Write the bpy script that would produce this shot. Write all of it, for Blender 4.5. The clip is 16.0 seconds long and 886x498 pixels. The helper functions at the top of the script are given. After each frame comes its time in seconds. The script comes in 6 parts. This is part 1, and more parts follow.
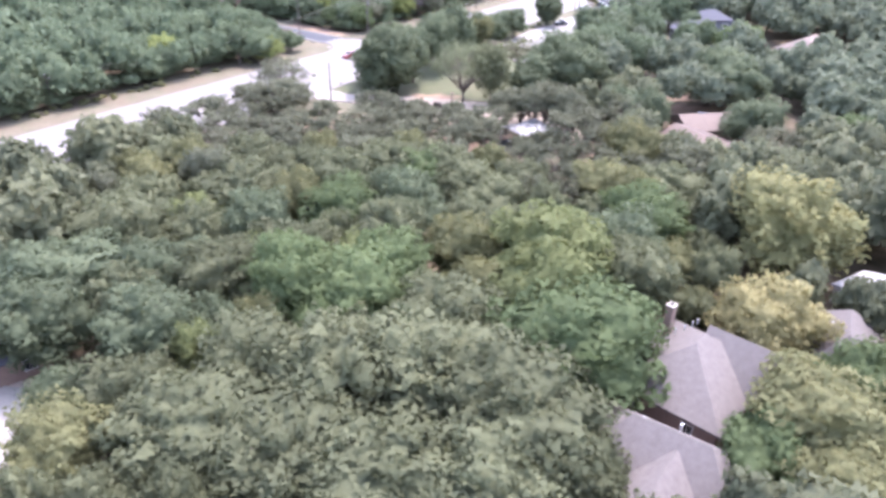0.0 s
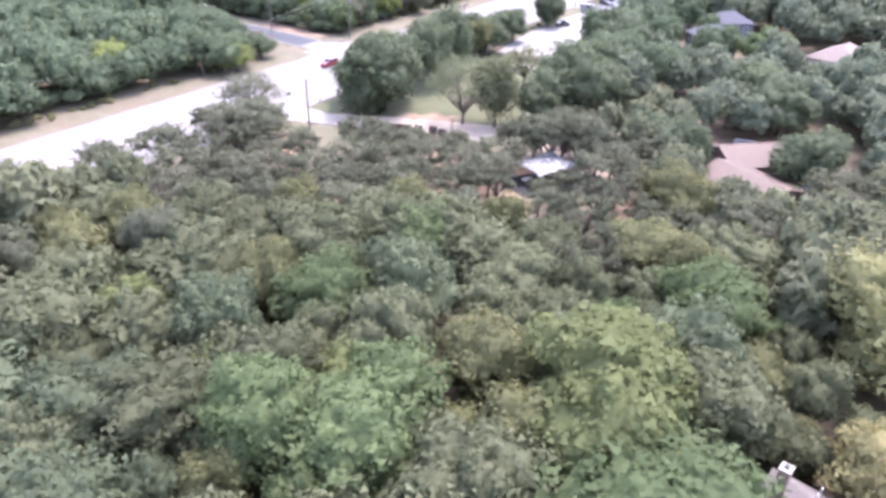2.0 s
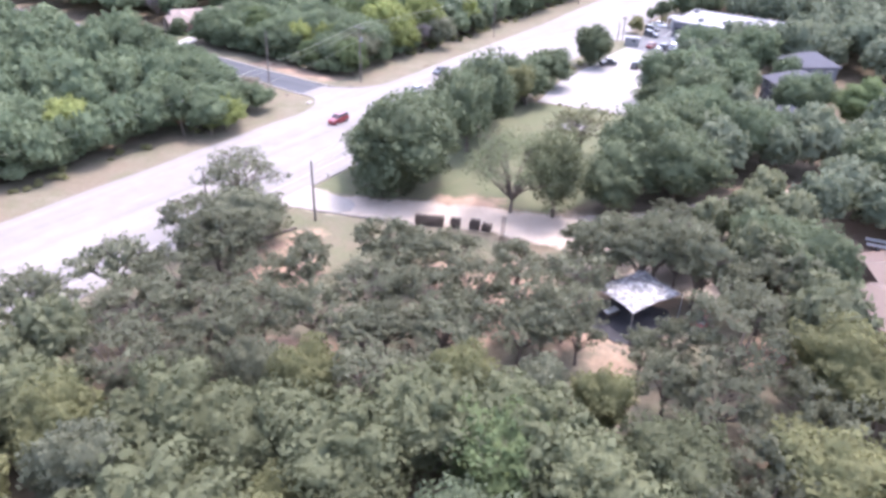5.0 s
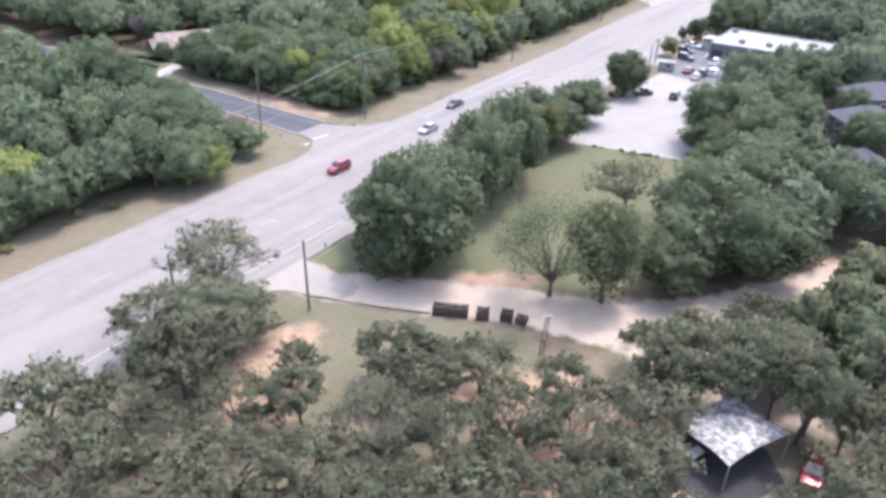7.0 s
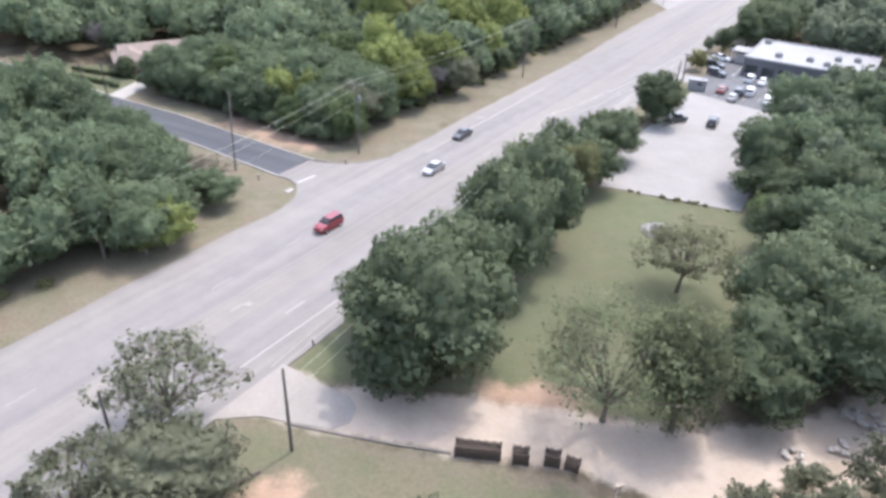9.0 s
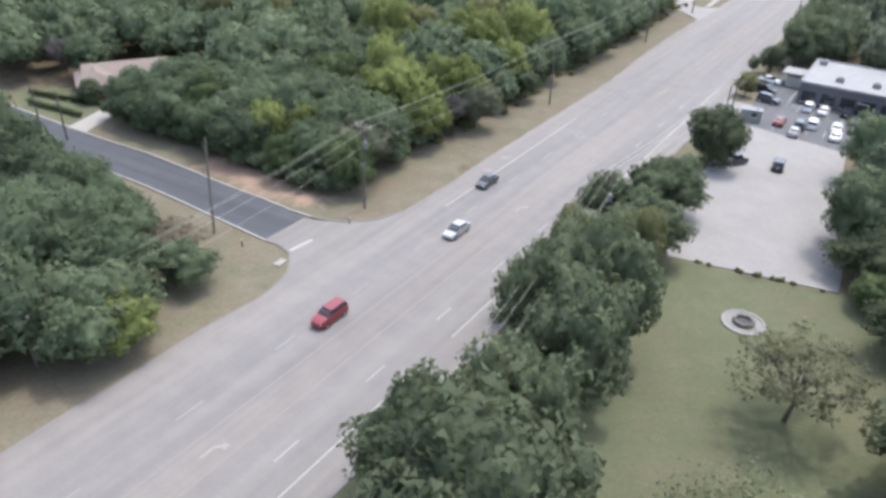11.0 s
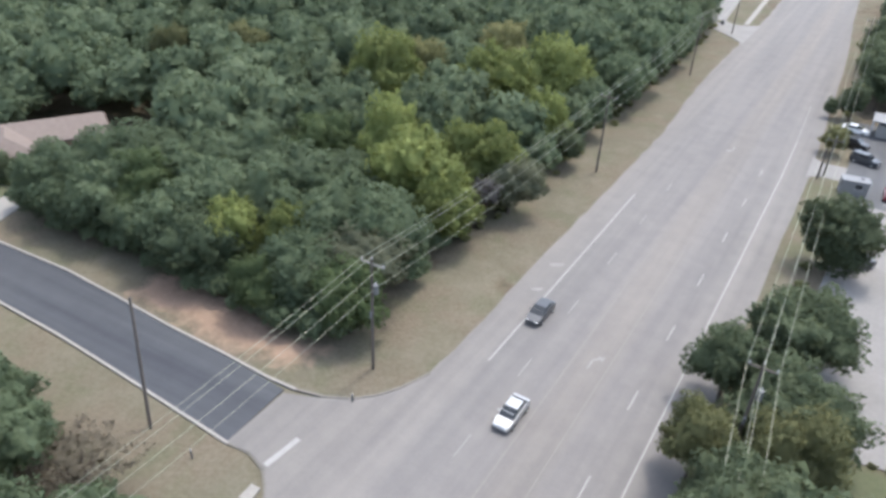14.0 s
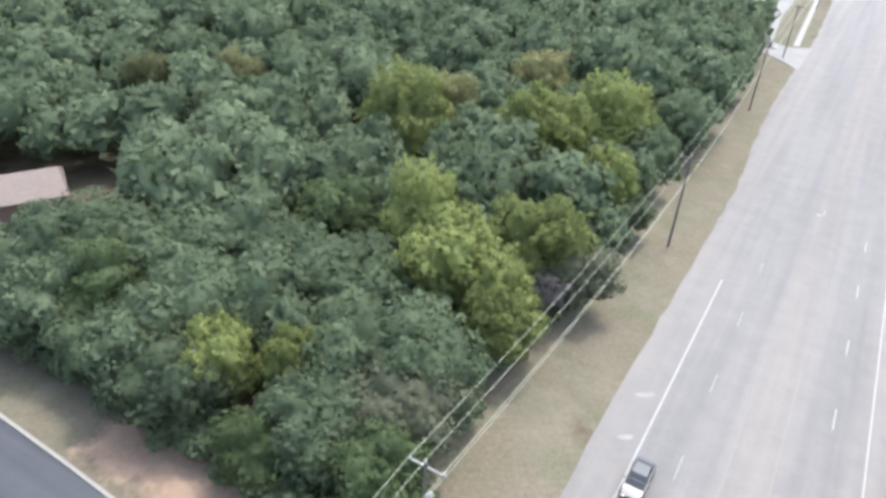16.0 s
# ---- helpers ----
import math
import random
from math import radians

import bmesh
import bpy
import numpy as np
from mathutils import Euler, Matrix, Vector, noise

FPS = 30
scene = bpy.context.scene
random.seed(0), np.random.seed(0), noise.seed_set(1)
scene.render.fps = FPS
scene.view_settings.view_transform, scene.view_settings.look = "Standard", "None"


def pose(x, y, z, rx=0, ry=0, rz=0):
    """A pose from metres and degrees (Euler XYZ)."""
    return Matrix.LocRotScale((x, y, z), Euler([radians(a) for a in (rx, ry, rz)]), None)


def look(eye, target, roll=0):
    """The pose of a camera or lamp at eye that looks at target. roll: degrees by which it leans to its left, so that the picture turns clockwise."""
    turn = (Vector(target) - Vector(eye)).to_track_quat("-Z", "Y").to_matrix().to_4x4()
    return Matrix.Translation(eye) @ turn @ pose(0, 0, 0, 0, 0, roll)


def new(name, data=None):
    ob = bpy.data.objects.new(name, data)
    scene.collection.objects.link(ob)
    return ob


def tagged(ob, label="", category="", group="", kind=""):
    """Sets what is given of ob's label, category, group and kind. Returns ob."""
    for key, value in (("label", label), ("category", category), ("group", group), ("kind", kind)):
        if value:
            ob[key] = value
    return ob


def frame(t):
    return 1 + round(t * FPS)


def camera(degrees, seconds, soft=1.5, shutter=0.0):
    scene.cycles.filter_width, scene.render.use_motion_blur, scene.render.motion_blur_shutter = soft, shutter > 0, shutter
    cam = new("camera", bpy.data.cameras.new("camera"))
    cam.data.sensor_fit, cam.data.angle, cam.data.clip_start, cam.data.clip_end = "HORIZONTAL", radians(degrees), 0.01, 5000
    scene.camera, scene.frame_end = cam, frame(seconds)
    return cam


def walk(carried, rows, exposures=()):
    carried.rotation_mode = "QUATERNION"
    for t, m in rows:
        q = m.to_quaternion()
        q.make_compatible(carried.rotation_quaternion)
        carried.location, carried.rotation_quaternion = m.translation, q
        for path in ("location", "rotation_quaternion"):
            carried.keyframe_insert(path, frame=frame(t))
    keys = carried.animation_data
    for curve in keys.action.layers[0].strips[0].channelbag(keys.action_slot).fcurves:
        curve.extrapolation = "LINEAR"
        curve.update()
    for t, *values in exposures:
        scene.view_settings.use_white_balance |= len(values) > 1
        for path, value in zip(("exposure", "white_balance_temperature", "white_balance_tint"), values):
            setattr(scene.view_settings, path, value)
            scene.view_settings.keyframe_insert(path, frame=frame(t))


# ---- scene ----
cam = camera(64.2, 16.0, soft=3.3)
PATH = [
    (0, (1.249, -1.343, 47.954), (1.237, 0.401, 46.975), 0.5),
    (0.5, (0.438, 4.497, 47.873), (0.449, 6.235, 46.883), 0.7),
    (1, (-0.418, 10.63, 47.861), (-0.393, 12.362, 46.862), 0.8),
    (1.5, (-1.513, 16.865, 47.951), (-1.476, 18.59, 46.94), 1.1),
    (2, (-2.772, 22.807, 48.028), (-2.719, 24.527, 47.009), 1.4),
    (2.5, (-3.95, 28.775, 47.973), (-3.883, 30.493, 46.952), 1.7),
    (3, (-4.861, 34.492, 48.036), (-4.794, 36.211, 47.015), 1.5),
    (3.5, (-5.953, 40.279, 48.439), (-5.882, 41.996, 47.416), 1.6),
    (4, (-6.981, 45.682, 48.761), (-6.915, 47.4, 47.74), 1.6),
    (6.5, (-10.107, 74.116, 47.188), (-10.063, 75.851, 46.194), 1.5),
    (7, (-10.493, 79.258, 47.389), (-10.45, 80.993, 46.394), 1.3),
    (7.5, (-11.287, 85.044, 47.55), (-11.239, 86.775, 46.549), 1.5),
    (8, (-11.885, 90.695, 47.528), (-11.831, 92.422, 46.522), 1.5),
    (8.5, (-12.641, 96.396, 47.499), (-12.579, 98.12, 46.488), 1.7),
    (9, (-13.45, 102.35, 47.472), (-13.372, 104.068, 46.45), 1.8),
    (11.5, (-17.776, 131.525, 46.429), (-17.673, 133.233, 45.393), 2.5),
    (12, (-18.627, 137.47, 46.55), (-18.514, 139.175, 45.51), 2.6),
    (12.5, (-19.302, 143.191, 46.683), (-19.184, 144.893, 45.641), 2.6),
    (13, (-20.232, 148.986, 46.92), (-20.112, 150.686, 45.872), 2.7),
    (13.5, (-20.967, 155.083, 46.379), (-20.84, 156.783, 45.332), 2.7),
    (14, (-21.632, 161.08, 46.299), (-21.478, 162.772, 45.244), 2.8),
    (14.5, (-22.795, 167.062, 45.999), (-22.637, 168.753, 44.943), 3.0),
    (15, (-23.73, 173.082, 45.614), (-23.56, 174.771, 44.556), 3.1),
    (15.5, (-24.813, 179.308, 45.411), (-24.638, 180.993, 44.348), 3.4),
    (16, (-26.025, 185.132, 45.245), (-25.841, 186.816, 44.182), 3.8),
]
walk(cam, [(t, look(eye, target, roll)) for t, eye, target, roll in PATH],
     exposures=[(0, 3.00, 6200, 26), (2, 3.00, 6220, 28), (4, 3.00, 6220, 28), (6.5, 2.43, 6370, 19), (7.5, 2.40, 6420, 16.5), (9, 2.24, 6510, 13), (12.5, 1.76, 6540, 8.6), (14.5, 1.74, 6530, 7.4), (16, 2.20, 6480, 6.6)])

# ---- light ----
SUN_AZ, SUN_EL = (0.68, 0.73), 68.0          # towards the sun on the plan; degrees above the horizon
world = bpy.data.worlds.new("sky")
world.use_nodes = True
scene.world = world
wn = world.node_tree
sky = wn.nodes.new("ShaderNodeTexSky")
sky.sky_type, sky.sun_disc = "NISHITA", False
sky.sun_elevation = radians(SUN_EL)
sky.sun_rotation = math.atan2(SUN_AZ[0], SUN_AZ[1])
sky.dust_density, sky.air_density = 2.5, 1.0
wn.nodes["Background"].inputs[1].default_value = 0.15
haze = wn.nodes.new("ShaderNodeHueSaturation")            # a hazy summer sky
haze.inputs["Saturation"].default_value = 0.75
wn.links.new(sky.outputs[0], haze.inputs["Color"])
wn.links.new(haze.outputs[0], wn.nodes["Background"].inputs[0])
lamp = bpy.data.lights.new("sun", "SUN")
lamp.energy, lamp.angle, lamp.color = 0.77, radians(0.9), (1.0, 0.96, 0.90)
sun = new("sun", lamp)
_l = math.hypot(*SUN_AZ)
_c = math.cos(radians(SUN_EL))
sun.matrix_world = look((0, 0, 0), (-SUN_AZ[0] / _l * _c, -SUN_AZ[1] / _l * _c, -math.sin(radians(SUN_EL))))


# ---- materials ----
def mat(name):
    m = bpy.data.materials.new(name)
    m.use_nodes = True
    return m, m.node_tree, m.node_tree.nodes["Principled BSDF"]


def noise_tex(nt, scale, detail=4, rough=0.6, coord="Object"):
    tc = nt.nodes.new("ShaderNodeTexCoord")
    n = nt.nodes.new("ShaderNodeTexNoise")
    n.inputs["Scale"].default_value, n.inputs["Detail"].default_value, n.inputs["Roughness"].default_value = scale, detail, rough
    nt.links.new(tc.outputs[coord], n.inputs["Vector"])
    return n.outputs["Fac"]


def ramp(nt, fac, stops):
    r = nt.nodes.new("ShaderNodeValToRGB")
    while len(r.color_ramp.elements) < len(stops):
        r.color_ramp.elements.new(0.5)
    for e, (p, c) in zip(r.color_ramp.elements, stops):
        e.position, e.color = p, (*c, 1)
    nt.links.new(fac, r.inputs[0])
    return r.outputs[0]


def mix(nt, fac, a, b, blend="MIX"):
    n = nt.nodes.new("ShaderNodeMix")
    n.data_type, n.blend_type = "RGBA", blend
    for sock, v in ((n.inputs[0], fac), (n.inputs[6], a), (n.inputs[7], b)):
        if isinstance(v, (int, float)):
            sock.default_value = v
        elif isinstance(v, tuple):
            sock.default_value = (*v, 1)
        else:
            nt.links.new(v, sock)
    return n.outputs[2]


def maths(nt, op, a, b=0.0, clamp=False):
    n = nt.nodes.new("ShaderNodeMath")
    n.operation, n.use_clamp = op, clamp
    for sock, v in ((n.inputs[0], a), (n.inputs[1], b)):
        if isinstance(v, (int, float)):
            sock.default_value = v
        else:
            nt.links.new(v, sock)
    return n.outputs[0]


def bump(nt, bsdf, height, strength=0.3, dist=0.05):
    b = nt.nodes.new("ShaderNodeBump")
    b.inputs["Strength"].default_value, b.inputs["Distance"].default_value = strength, dist
    nt.links.new(height, b.inputs["Height"])
    nt.links.new(b.outputs[0], bsdf.inputs["Normal"])


def plain(name, color, rough=0.7, metal=0.0, vary=0.25, scale=3.0, spec=0.4):
    """A surface with blotches at two scales."""
    m, nt, b = mat(name)
    lo, hi = tuple(c * (1 - vary) for c in color), tuple(min(1, c * (1 + vary)) for c in color)
    c1 = ramp(nt, noise_tex(nt, scale), [(0.3, lo), (0.7, hi)])
    c2 = mix(nt, 0.35, c1, ramp(nt, noise_tex(nt, scale * 9, 2), [(0.35, lo), (0.65, hi)]))
    nt.links.new(c2, b.inputs["Base Color"])
    b.inputs["Roughness"].default_value, b.inputs["Metallic"].default_value = rough, metal
    b.inputs["Specular IOR Level"].default_value = spec
    return m


def leaf(name, color, light, vary=0.35, grain=22.0):
    """Foliage: colour from two neighbours of one hue, by tree, by patch and by leaf; light passes through."""
    m, nt, b = mat(name)
    info = nt.nodes.new("ShaderNodeObjectInfo")
    geo = nt.nodes.new("ShaderNodeNewGeometry")
    big = noise_tex(nt, 0.13, 2, 0.5)
    own = nt.nodes.new("ShaderNodeAttribute")
    own.attribute_name = "tint"
    one = maths(nt, "MULTIPLY", maths(nt, "ADD", info.outputs["Random"], own.outputs["Fac"]), 0.55)
    patch = maths(nt, "ADD", one, maths(nt, "MULTIPLY", geo.outputs["Random Per Island"], 0.18))
    fac = maths(nt, "ADD", patch, maths(nt, "MULTIPLY", maths(nt, "SUBTRACT", big, 0.45), 0.7), True)
    lo = tuple(c * (1 - vary) for c in color)
    col = ramp(nt, fac, [(0.0, lo), (0.5, color), (1.0, light)])
    nt.links.new(col, b.inputs["Base Color"])
    tuft = noise_tex(nt, grain, 4, 0.7)
    col = mix(nt, 0.45, col, ramp(nt, tuft, [(0.34, (0.62, 0.62, 0.62)), (0.62, (1.2, 1.2, 1.2))]), "MULTIPLY")
    nt.links.new(col, b.inputs["Base Color"])
    bump(nt, b, tuft, 0.4, 0.1)
    b.inputs["Roughness"].default_value = 0.75
    b.inputs["Specular IOR Level"].default_value = 0.15
    tr = nt.nodes.new("ShaderNodeBsdfTranslucent")
    nt.links.new(mix(nt, 0.5, col, light), tr.inputs[0])
    ms = nt.nodes.new("ShaderNodeMixShader")
    ms.inputs[0].default_value = 0.42
    out = nt.nodes["Material Output"]
    nt.links.new(b.outputs[0], ms.inputs[1])
    nt.links.new(tr.outputs[0], ms.inputs[2])
    nt.links.new(ms.outputs[0], out.inputs["Surface"])
    return m


LEAF = {
    "oak": leaf("oak_leaf", (0.117, 0.131, 0.075), (0.161, 0.177, 0.101)),
    "dark": leaf("dark_oak_leaf", (0.107, 0.134, 0.080), (0.161, 0.190, 0.114)),
    "green": leaf("green_leaf", (0.098, 0.134, 0.063), (0.156, 0.198, 0.091)),
    "yel": leaf("yellow_green_leaf", (0.160, 0.188, 0.082), (0.252, 0.282, 0.129)),
    "yelgreen": leaf("pale_green_leaf", (0.181, 0.188, 0.088), (0.312, 0.284, 0.143)),
    "olive": leaf("olive_leaf", (0.140, 0.148, 0.073), (0.221, 0.219, 0.110)),
    "ochre": leaf("ochre_leaf", (0.214, 0.200, 0.097), (0.315, 0.284, 0.140)),
    "grey": leaf("grey_green_leaf", (0.121, 0.131, 0.088), (0.174, 0.184, 0.124)),
    "far": leaf("woodland_leaf", (0.099, 0.112, 0.070), (0.146, 0.159, 0.095), grain=4.0),
    "deep": leaf("deep_green_leaf", (0.109, 0.144, 0.086), (0.156, 0.195, 0.116)),
    "lime": leaf("lime_leaf", (0.178, 0.212, 0.078), (0.262, 0.300, 0.106)),
    "wood": leaf("dense_wood_leaf", (0.109, 0.145, 0.087), (0.155, 0.193, 0.117), grain=4.0),
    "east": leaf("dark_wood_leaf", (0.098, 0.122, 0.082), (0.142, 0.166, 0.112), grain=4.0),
    "feather": leaf("feathery_leaf", (0.132, 0.154, 0.088), (0.188, 0.208, 0.124)),
    "lone": leaf("lone_tree_leaf", (0.132, 0.139, 0.083), (0.190, 0.195, 0.118)),
    "brown": leaf("brown_dry_leaf", (0.170, 0.150, 0.115), (0.255, 0.225, 0.175)),
    "twig": leaf("dry_twig", (0.150, 0.142, 0.146), (0.205, 0.196, 0.200)),
    "hedge": leaf("hedge_leaf", (0.065, 0.091, 0.046), (0.117, 0.146, 0.068)),
}
BARK = plain("bark", (0.11, 0.09, 0.075), 0.9, vary=0.4, scale=2)


def ground_material():
    m, nt, b = mat("ground_cover")

    def weight(name):
        a = nt.nodes.new("ShaderNodeAttribute")
        a.attribute_name = name
        return a.outputs["Fac"]
    fine, mid, big = noise_tex(nt, 2.2, 6, 0.7), noise_tex(nt, 0.35, 5, 0.65), noise_tex(nt, 0.06, 3)
    floor = ramp(nt, mid, [(0.3, (0.070, 0.062, 0.044)), (0.5, (0.112, 0.092, 0.066)), (0.7, (0.152, 0.124, 0.095))])
    dry = mix(nt, 0.5, ramp(nt, mid, [(0.3, (0.100, 0.092, 0.064)), (0.5, (0.131, 0.121, 0.088)), (0.7, (0.169, 0.147, 0.116))]),
              ramp(nt, fine, [(0.3, (0.099, 0.091, 0.064)), (0.7, (0.165, 0.145, 0.113))]))
    bare = ramp(nt, noise_tex(nt, 0.11, 4, 0.6), [(0.44, (0, 0, 0)), (0.62, (0.75, 0.75, 0.75))])
    dry = mix(nt, bare, dry, ramp(nt, fine, [(0.3, (0.104, 0.085, 0.062)), (0.7, (0.164, 0.136, 0.104))]))
    tuftgrass = ramp(nt, noise_tex(nt, 0.19, 4, 0.6), [(0.50, (0, 0, 0)), (0.66, (0.7, 0.7, 0.7))])
    dry = mix(nt, tuftgrass, dry, ramp(nt, fine, [(0.3, (0.078, 0.082, 0.052)), (0.7, (0.130, 0.128, 0.086))]))
    green = mix(nt, 0.45, ramp(nt, mid, [(0.3, (0.074, 0.088, 0.049)), (0.55, (0.097, 0.105, 0.064)), (0.75, (0.130, 0.126, 0.083))]),
                ramp(nt, fine, [(0.3, (0.066, 0.078, 0.044)), (0.7, (0.120, 0.122, 0.077))]))
    worn = ramp(nt, noise_tex(nt, 0.085, 4, 0.6), [(0.48, (0, 0, 0)), (0.66, (0.55, 0.55, 0.55))])
    green = mix(nt, worn, green, ramp(nt, fine, [(0.3, (0.082, 0.075, 0.050)), (0.7, (0.128, 0.112, 0.078))]))
    soil = mix(nt, 0.4, ramp(nt, mid, [(0.3, (0.225, 0.150, 0.108)), (0.7, (0.300, 0.218, 0.164))]),
               ramp(nt, fine, [(0.3, (0.205, 0.140, 0.102)), (0.7, (0.318, 0.240, 0.186))]))
    gravel = mix(nt, 0.4, ramp(nt, mid, [(0.3, (0.285, 0.232, 0.190)), (0.7, (0.360, 0.308, 0.260))]),
                 ramp(nt, fine, [(0.3, (0.264, 0.220, 0.182)), (0.7, (0.370, 0.324, 0.276))]))
    col = floor
    for name, c in (("dry", dry), ("green", green), ("soil", soil), ("gravel", gravel)):
        w = maths(nt, "ADD", weight(name), maths(nt, "MULTIPLY", maths(nt, "SUBTRACT", mid, 0.5), 1.1))
        w = maths(nt, "MULTIPLY", maths(nt, "SUBTRACT", w, 0.32), 2.8, True)
        col = mix(nt, w, col, c)
    nt.links.new(mix(nt, 0.25, col, ramp(nt, big, [(0.35, (0.75, 0.75, 0.75)), (0.65, (1, 1, 1))]), "MULTIPLY"), b.inputs["Base Color"])
    b.inputs["Roughness"].default_value = 0.95
    b.inputs["Specular IOR Level"].default_value = 0.1
    bump(nt, b, fine, 0.5, 0.12)
    return m


def road_material(name, base, patch, streak, lanes=()):
    """Worn paving: lengthwise streaks along the object's y, patches, fine grain."""
    m, nt, b = mat(name)
    tc = nt.nodes.new("ShaderNodeTexCoord")
    mp = nt.nodes.new("ShaderNodeMapping")
    mp.inputs["Scale"].default_value = (0.55, 0.018, 1)
    nt.links.new(tc.outputs["Object"], mp.inputs["Vector"])
    st = nt.nodes.new("ShaderNodeTexNoise")
    st.inputs["Scale"].default_value, st.inputs["Detail"].default_value = 1.0, 5
    nt.links.new(mp.outputs[0], st.inputs["Vector"])
    col = ramp(nt, st.outputs["Fac"], [(0.32, base), (0.5, tuple(0.5 * (a + c) for a, c in zip(base, streak))), (0.68, streak)])
    col = mix(nt, maths(nt, "MULTIPLY", maths(nt, "SUBTRACT", noise_tex(nt, 0.12, 4), 0.5), 2.2, True), col, patch)
    col = mix(nt, 0.55, col, ramp(nt, noise_tex(nt, 0.33, 5, 0.65), [(0.35, (0.86, 0.86, 0.87)), (0.65, (1.06, 1.055, 1.04))]), "MULTIPLY")
    if lanes:                       # wear that follows the lanes across the road
        sp = nt.nodes.new("ShaderNodeSeparateXYZ")
        nt.links.new(tc.outputs["Object"], sp.inputs[0])
        across = maths(nt, "DIVIDE", maths(nt, "ADD", sp.outputs[0], 140.0), 28.0)
        across = maths(nt, "ADD", across, maths(nt, "MULTIPLY", maths(nt, "SUBTRACT", st.outputs["Fac"], 0.5), 0.05))
        col = mix(nt, 0.38, col, ramp(nt, across, lanes), "MULTIPLY")
    grain = noise_tex(nt, 3.5, 6, 0.75)
    col = mix(nt, 0.35, col, ramp(nt, grain, [(0.3, (0.72, 0.72, 0.72)), (0.7, (1, 1, 1))]), "MULTIPLY")
    nt.links.new(col, b.inputs["Base Color"])
    b.inputs["Roughness"].default_value = 0.85
    b.inputs["Specular IOR Level"].default_value = 0.25
    bump(nt, b, grain, 0.2, 0.01)
    return m


GROUND = ground_material()
ROAD = road_material("worn_road", (0.153, 0.146, 0.143), (0.173, 0.163, 0.156), (0.193, 0.182, 0.174),
                     [(0.0, (1.05, 1.03, 1.0)), (0.17, (1.04, 1.03, 1.02)), (0.22, (0.86, 0.87, 0.90)), (0.43, (0.88, 0.88, 0.91)), (0.48, (1.05, 1.0, 0.94)), (0.56, (1.05, 1.0, 0.93)), (0.62, (0.88, 0.88, 0.91)), (0.78, (0.88, 0.88, 0.90)), (0.83, (1.0, 0.98, 0.96)), (1.0, (1.02, 1.0, 0.97))])
ASPHALT = road_material("dark_asphalt", (0.048, 0.052, 0.062), (0.063, 0.067, 0.075), (0.075, 0.080, 0.089))
CONCRETE = plain("pale_concrete", (0.192, 0.185, 0.179), 0.88, vary=0.13, scale=0.22)
DUSTY = plain("dusty_concrete", (0.212, 0.196, 0.180), 0.9, vary=0.14, scale=0.35)
LOTASPHALT = road_material("lot_asphalt", (0.083, 0.085, 0.092), (0.097, 0.100, 0.107), (0.111, 0.114, 0.120))
KERB = plain("kerb_concrete", (0.239, 0.227, 0.210), 0.9, vary=0.15)
KERB_OLD = plain("stained_kerb", (0.15, 0.14, 0.125), 0.9, vary=0.2)
PATCH = plain("pale_road_patch", (0.210, 0.202, 0.194), 0.9, vary=0.15, scale=1.2)
PAINT_W = plain("white_road_paint", (0.262, 0.258, 0.25), 0.7, vary=0.12, scale=1.5)
PAINT_OLD = plain("worn_white_paint", (0.210, 0.205, 0.198), 0.8, vary=0.15, scale=1.5)
PAINT_Y = plain("faded_yellow_paint", (0.174, 0.164, 0.151), 0.8, vary=0.15)
POLE = plain("weathered_pole_wood", (0.10, 0.085, 0.075), 0.9, vary=0.3)
GREYMETAL = plain("grey_metal", (0.45, 0.46, 0.47), 0.45, 0.6, vary=0.1)
ARMWOOD = plain("bleached_arm_timber", (0.21, 0.205, 0.195), 0.85, vary=0.2)
TANKGREY = plain("grey_tank_paint", (0.13, 0.133, 0.135), 0.7, vary=0.1)
WIRE = plain("aluminium_wire", (0.27, 0.285, 0.225), 0.5, 0.3, vary=0.1)
PORCELAIN = plain("porcelain", (0.36, 0.365, 0.37), 0.4, vary=0.05)
SHINGLE = plain("grey_shingle", (0.116, 0.103, 0.099), 0.92, vary=0.2, scale=1.6)
SHINGLE_TAN = plain("tan_shingle", (0.172, 0.139, 0.123), 0.92, vary=0.15, scale=1.6)
SHINGLE_BLUE = plain("slate_grey_shingle", (0.062, 0.064, 0.078), 0.92, vary=0.2, scale=1.6)
REDROOF = plain("faded_red_metal_roof", (0.094, 0.066, 0.054), 0.7, vary=0.15, scale=0.8)
BRICK = plain("brown_brick_wall", (0.20, 0.14, 0.115), 0.9, vary=0.25, scale=5)
SIDING = plain("pale_siding", (0.33, 0.32, 0.305), 0.8, vary=0.1)
SLATEWALL = plain("slate_blue_siding", (0.105, 0.110, 0.125), 0.8, vary=0.12)
DARKWALL = plain("dark_painted_wall", (0.09, 0.09, 0.10), 0.8, vary=0.2)
TRIM = plain("white_trim", (0.5, 0.5, 0.495), 0.6, vary=0.08)
FLATROOF = plain("white_roof_membrane", (0.205, 0.208, 0.214), 0.75, vary=0.12, scale=0.5)
TARP = plain("white_tarp", (0.33, 0.33, 0.345), 0.55, vary=0.15, scale=0.8)
# Stains and leaf shadows of the overhanging trees are painted into the tarp's colour.
TARP_DAPPLED, _nt, _b = mat("stained_leaf_shade_tarp")
_c = ramp(_nt, noise_tex(_nt, 1.5, 7, 0.72), [(0.40, (0.085, 0.086, 0.092)), (0.50, (0.20, 0.20, 0.205)), (0.58, (0.36, 0.36, 0.365))])
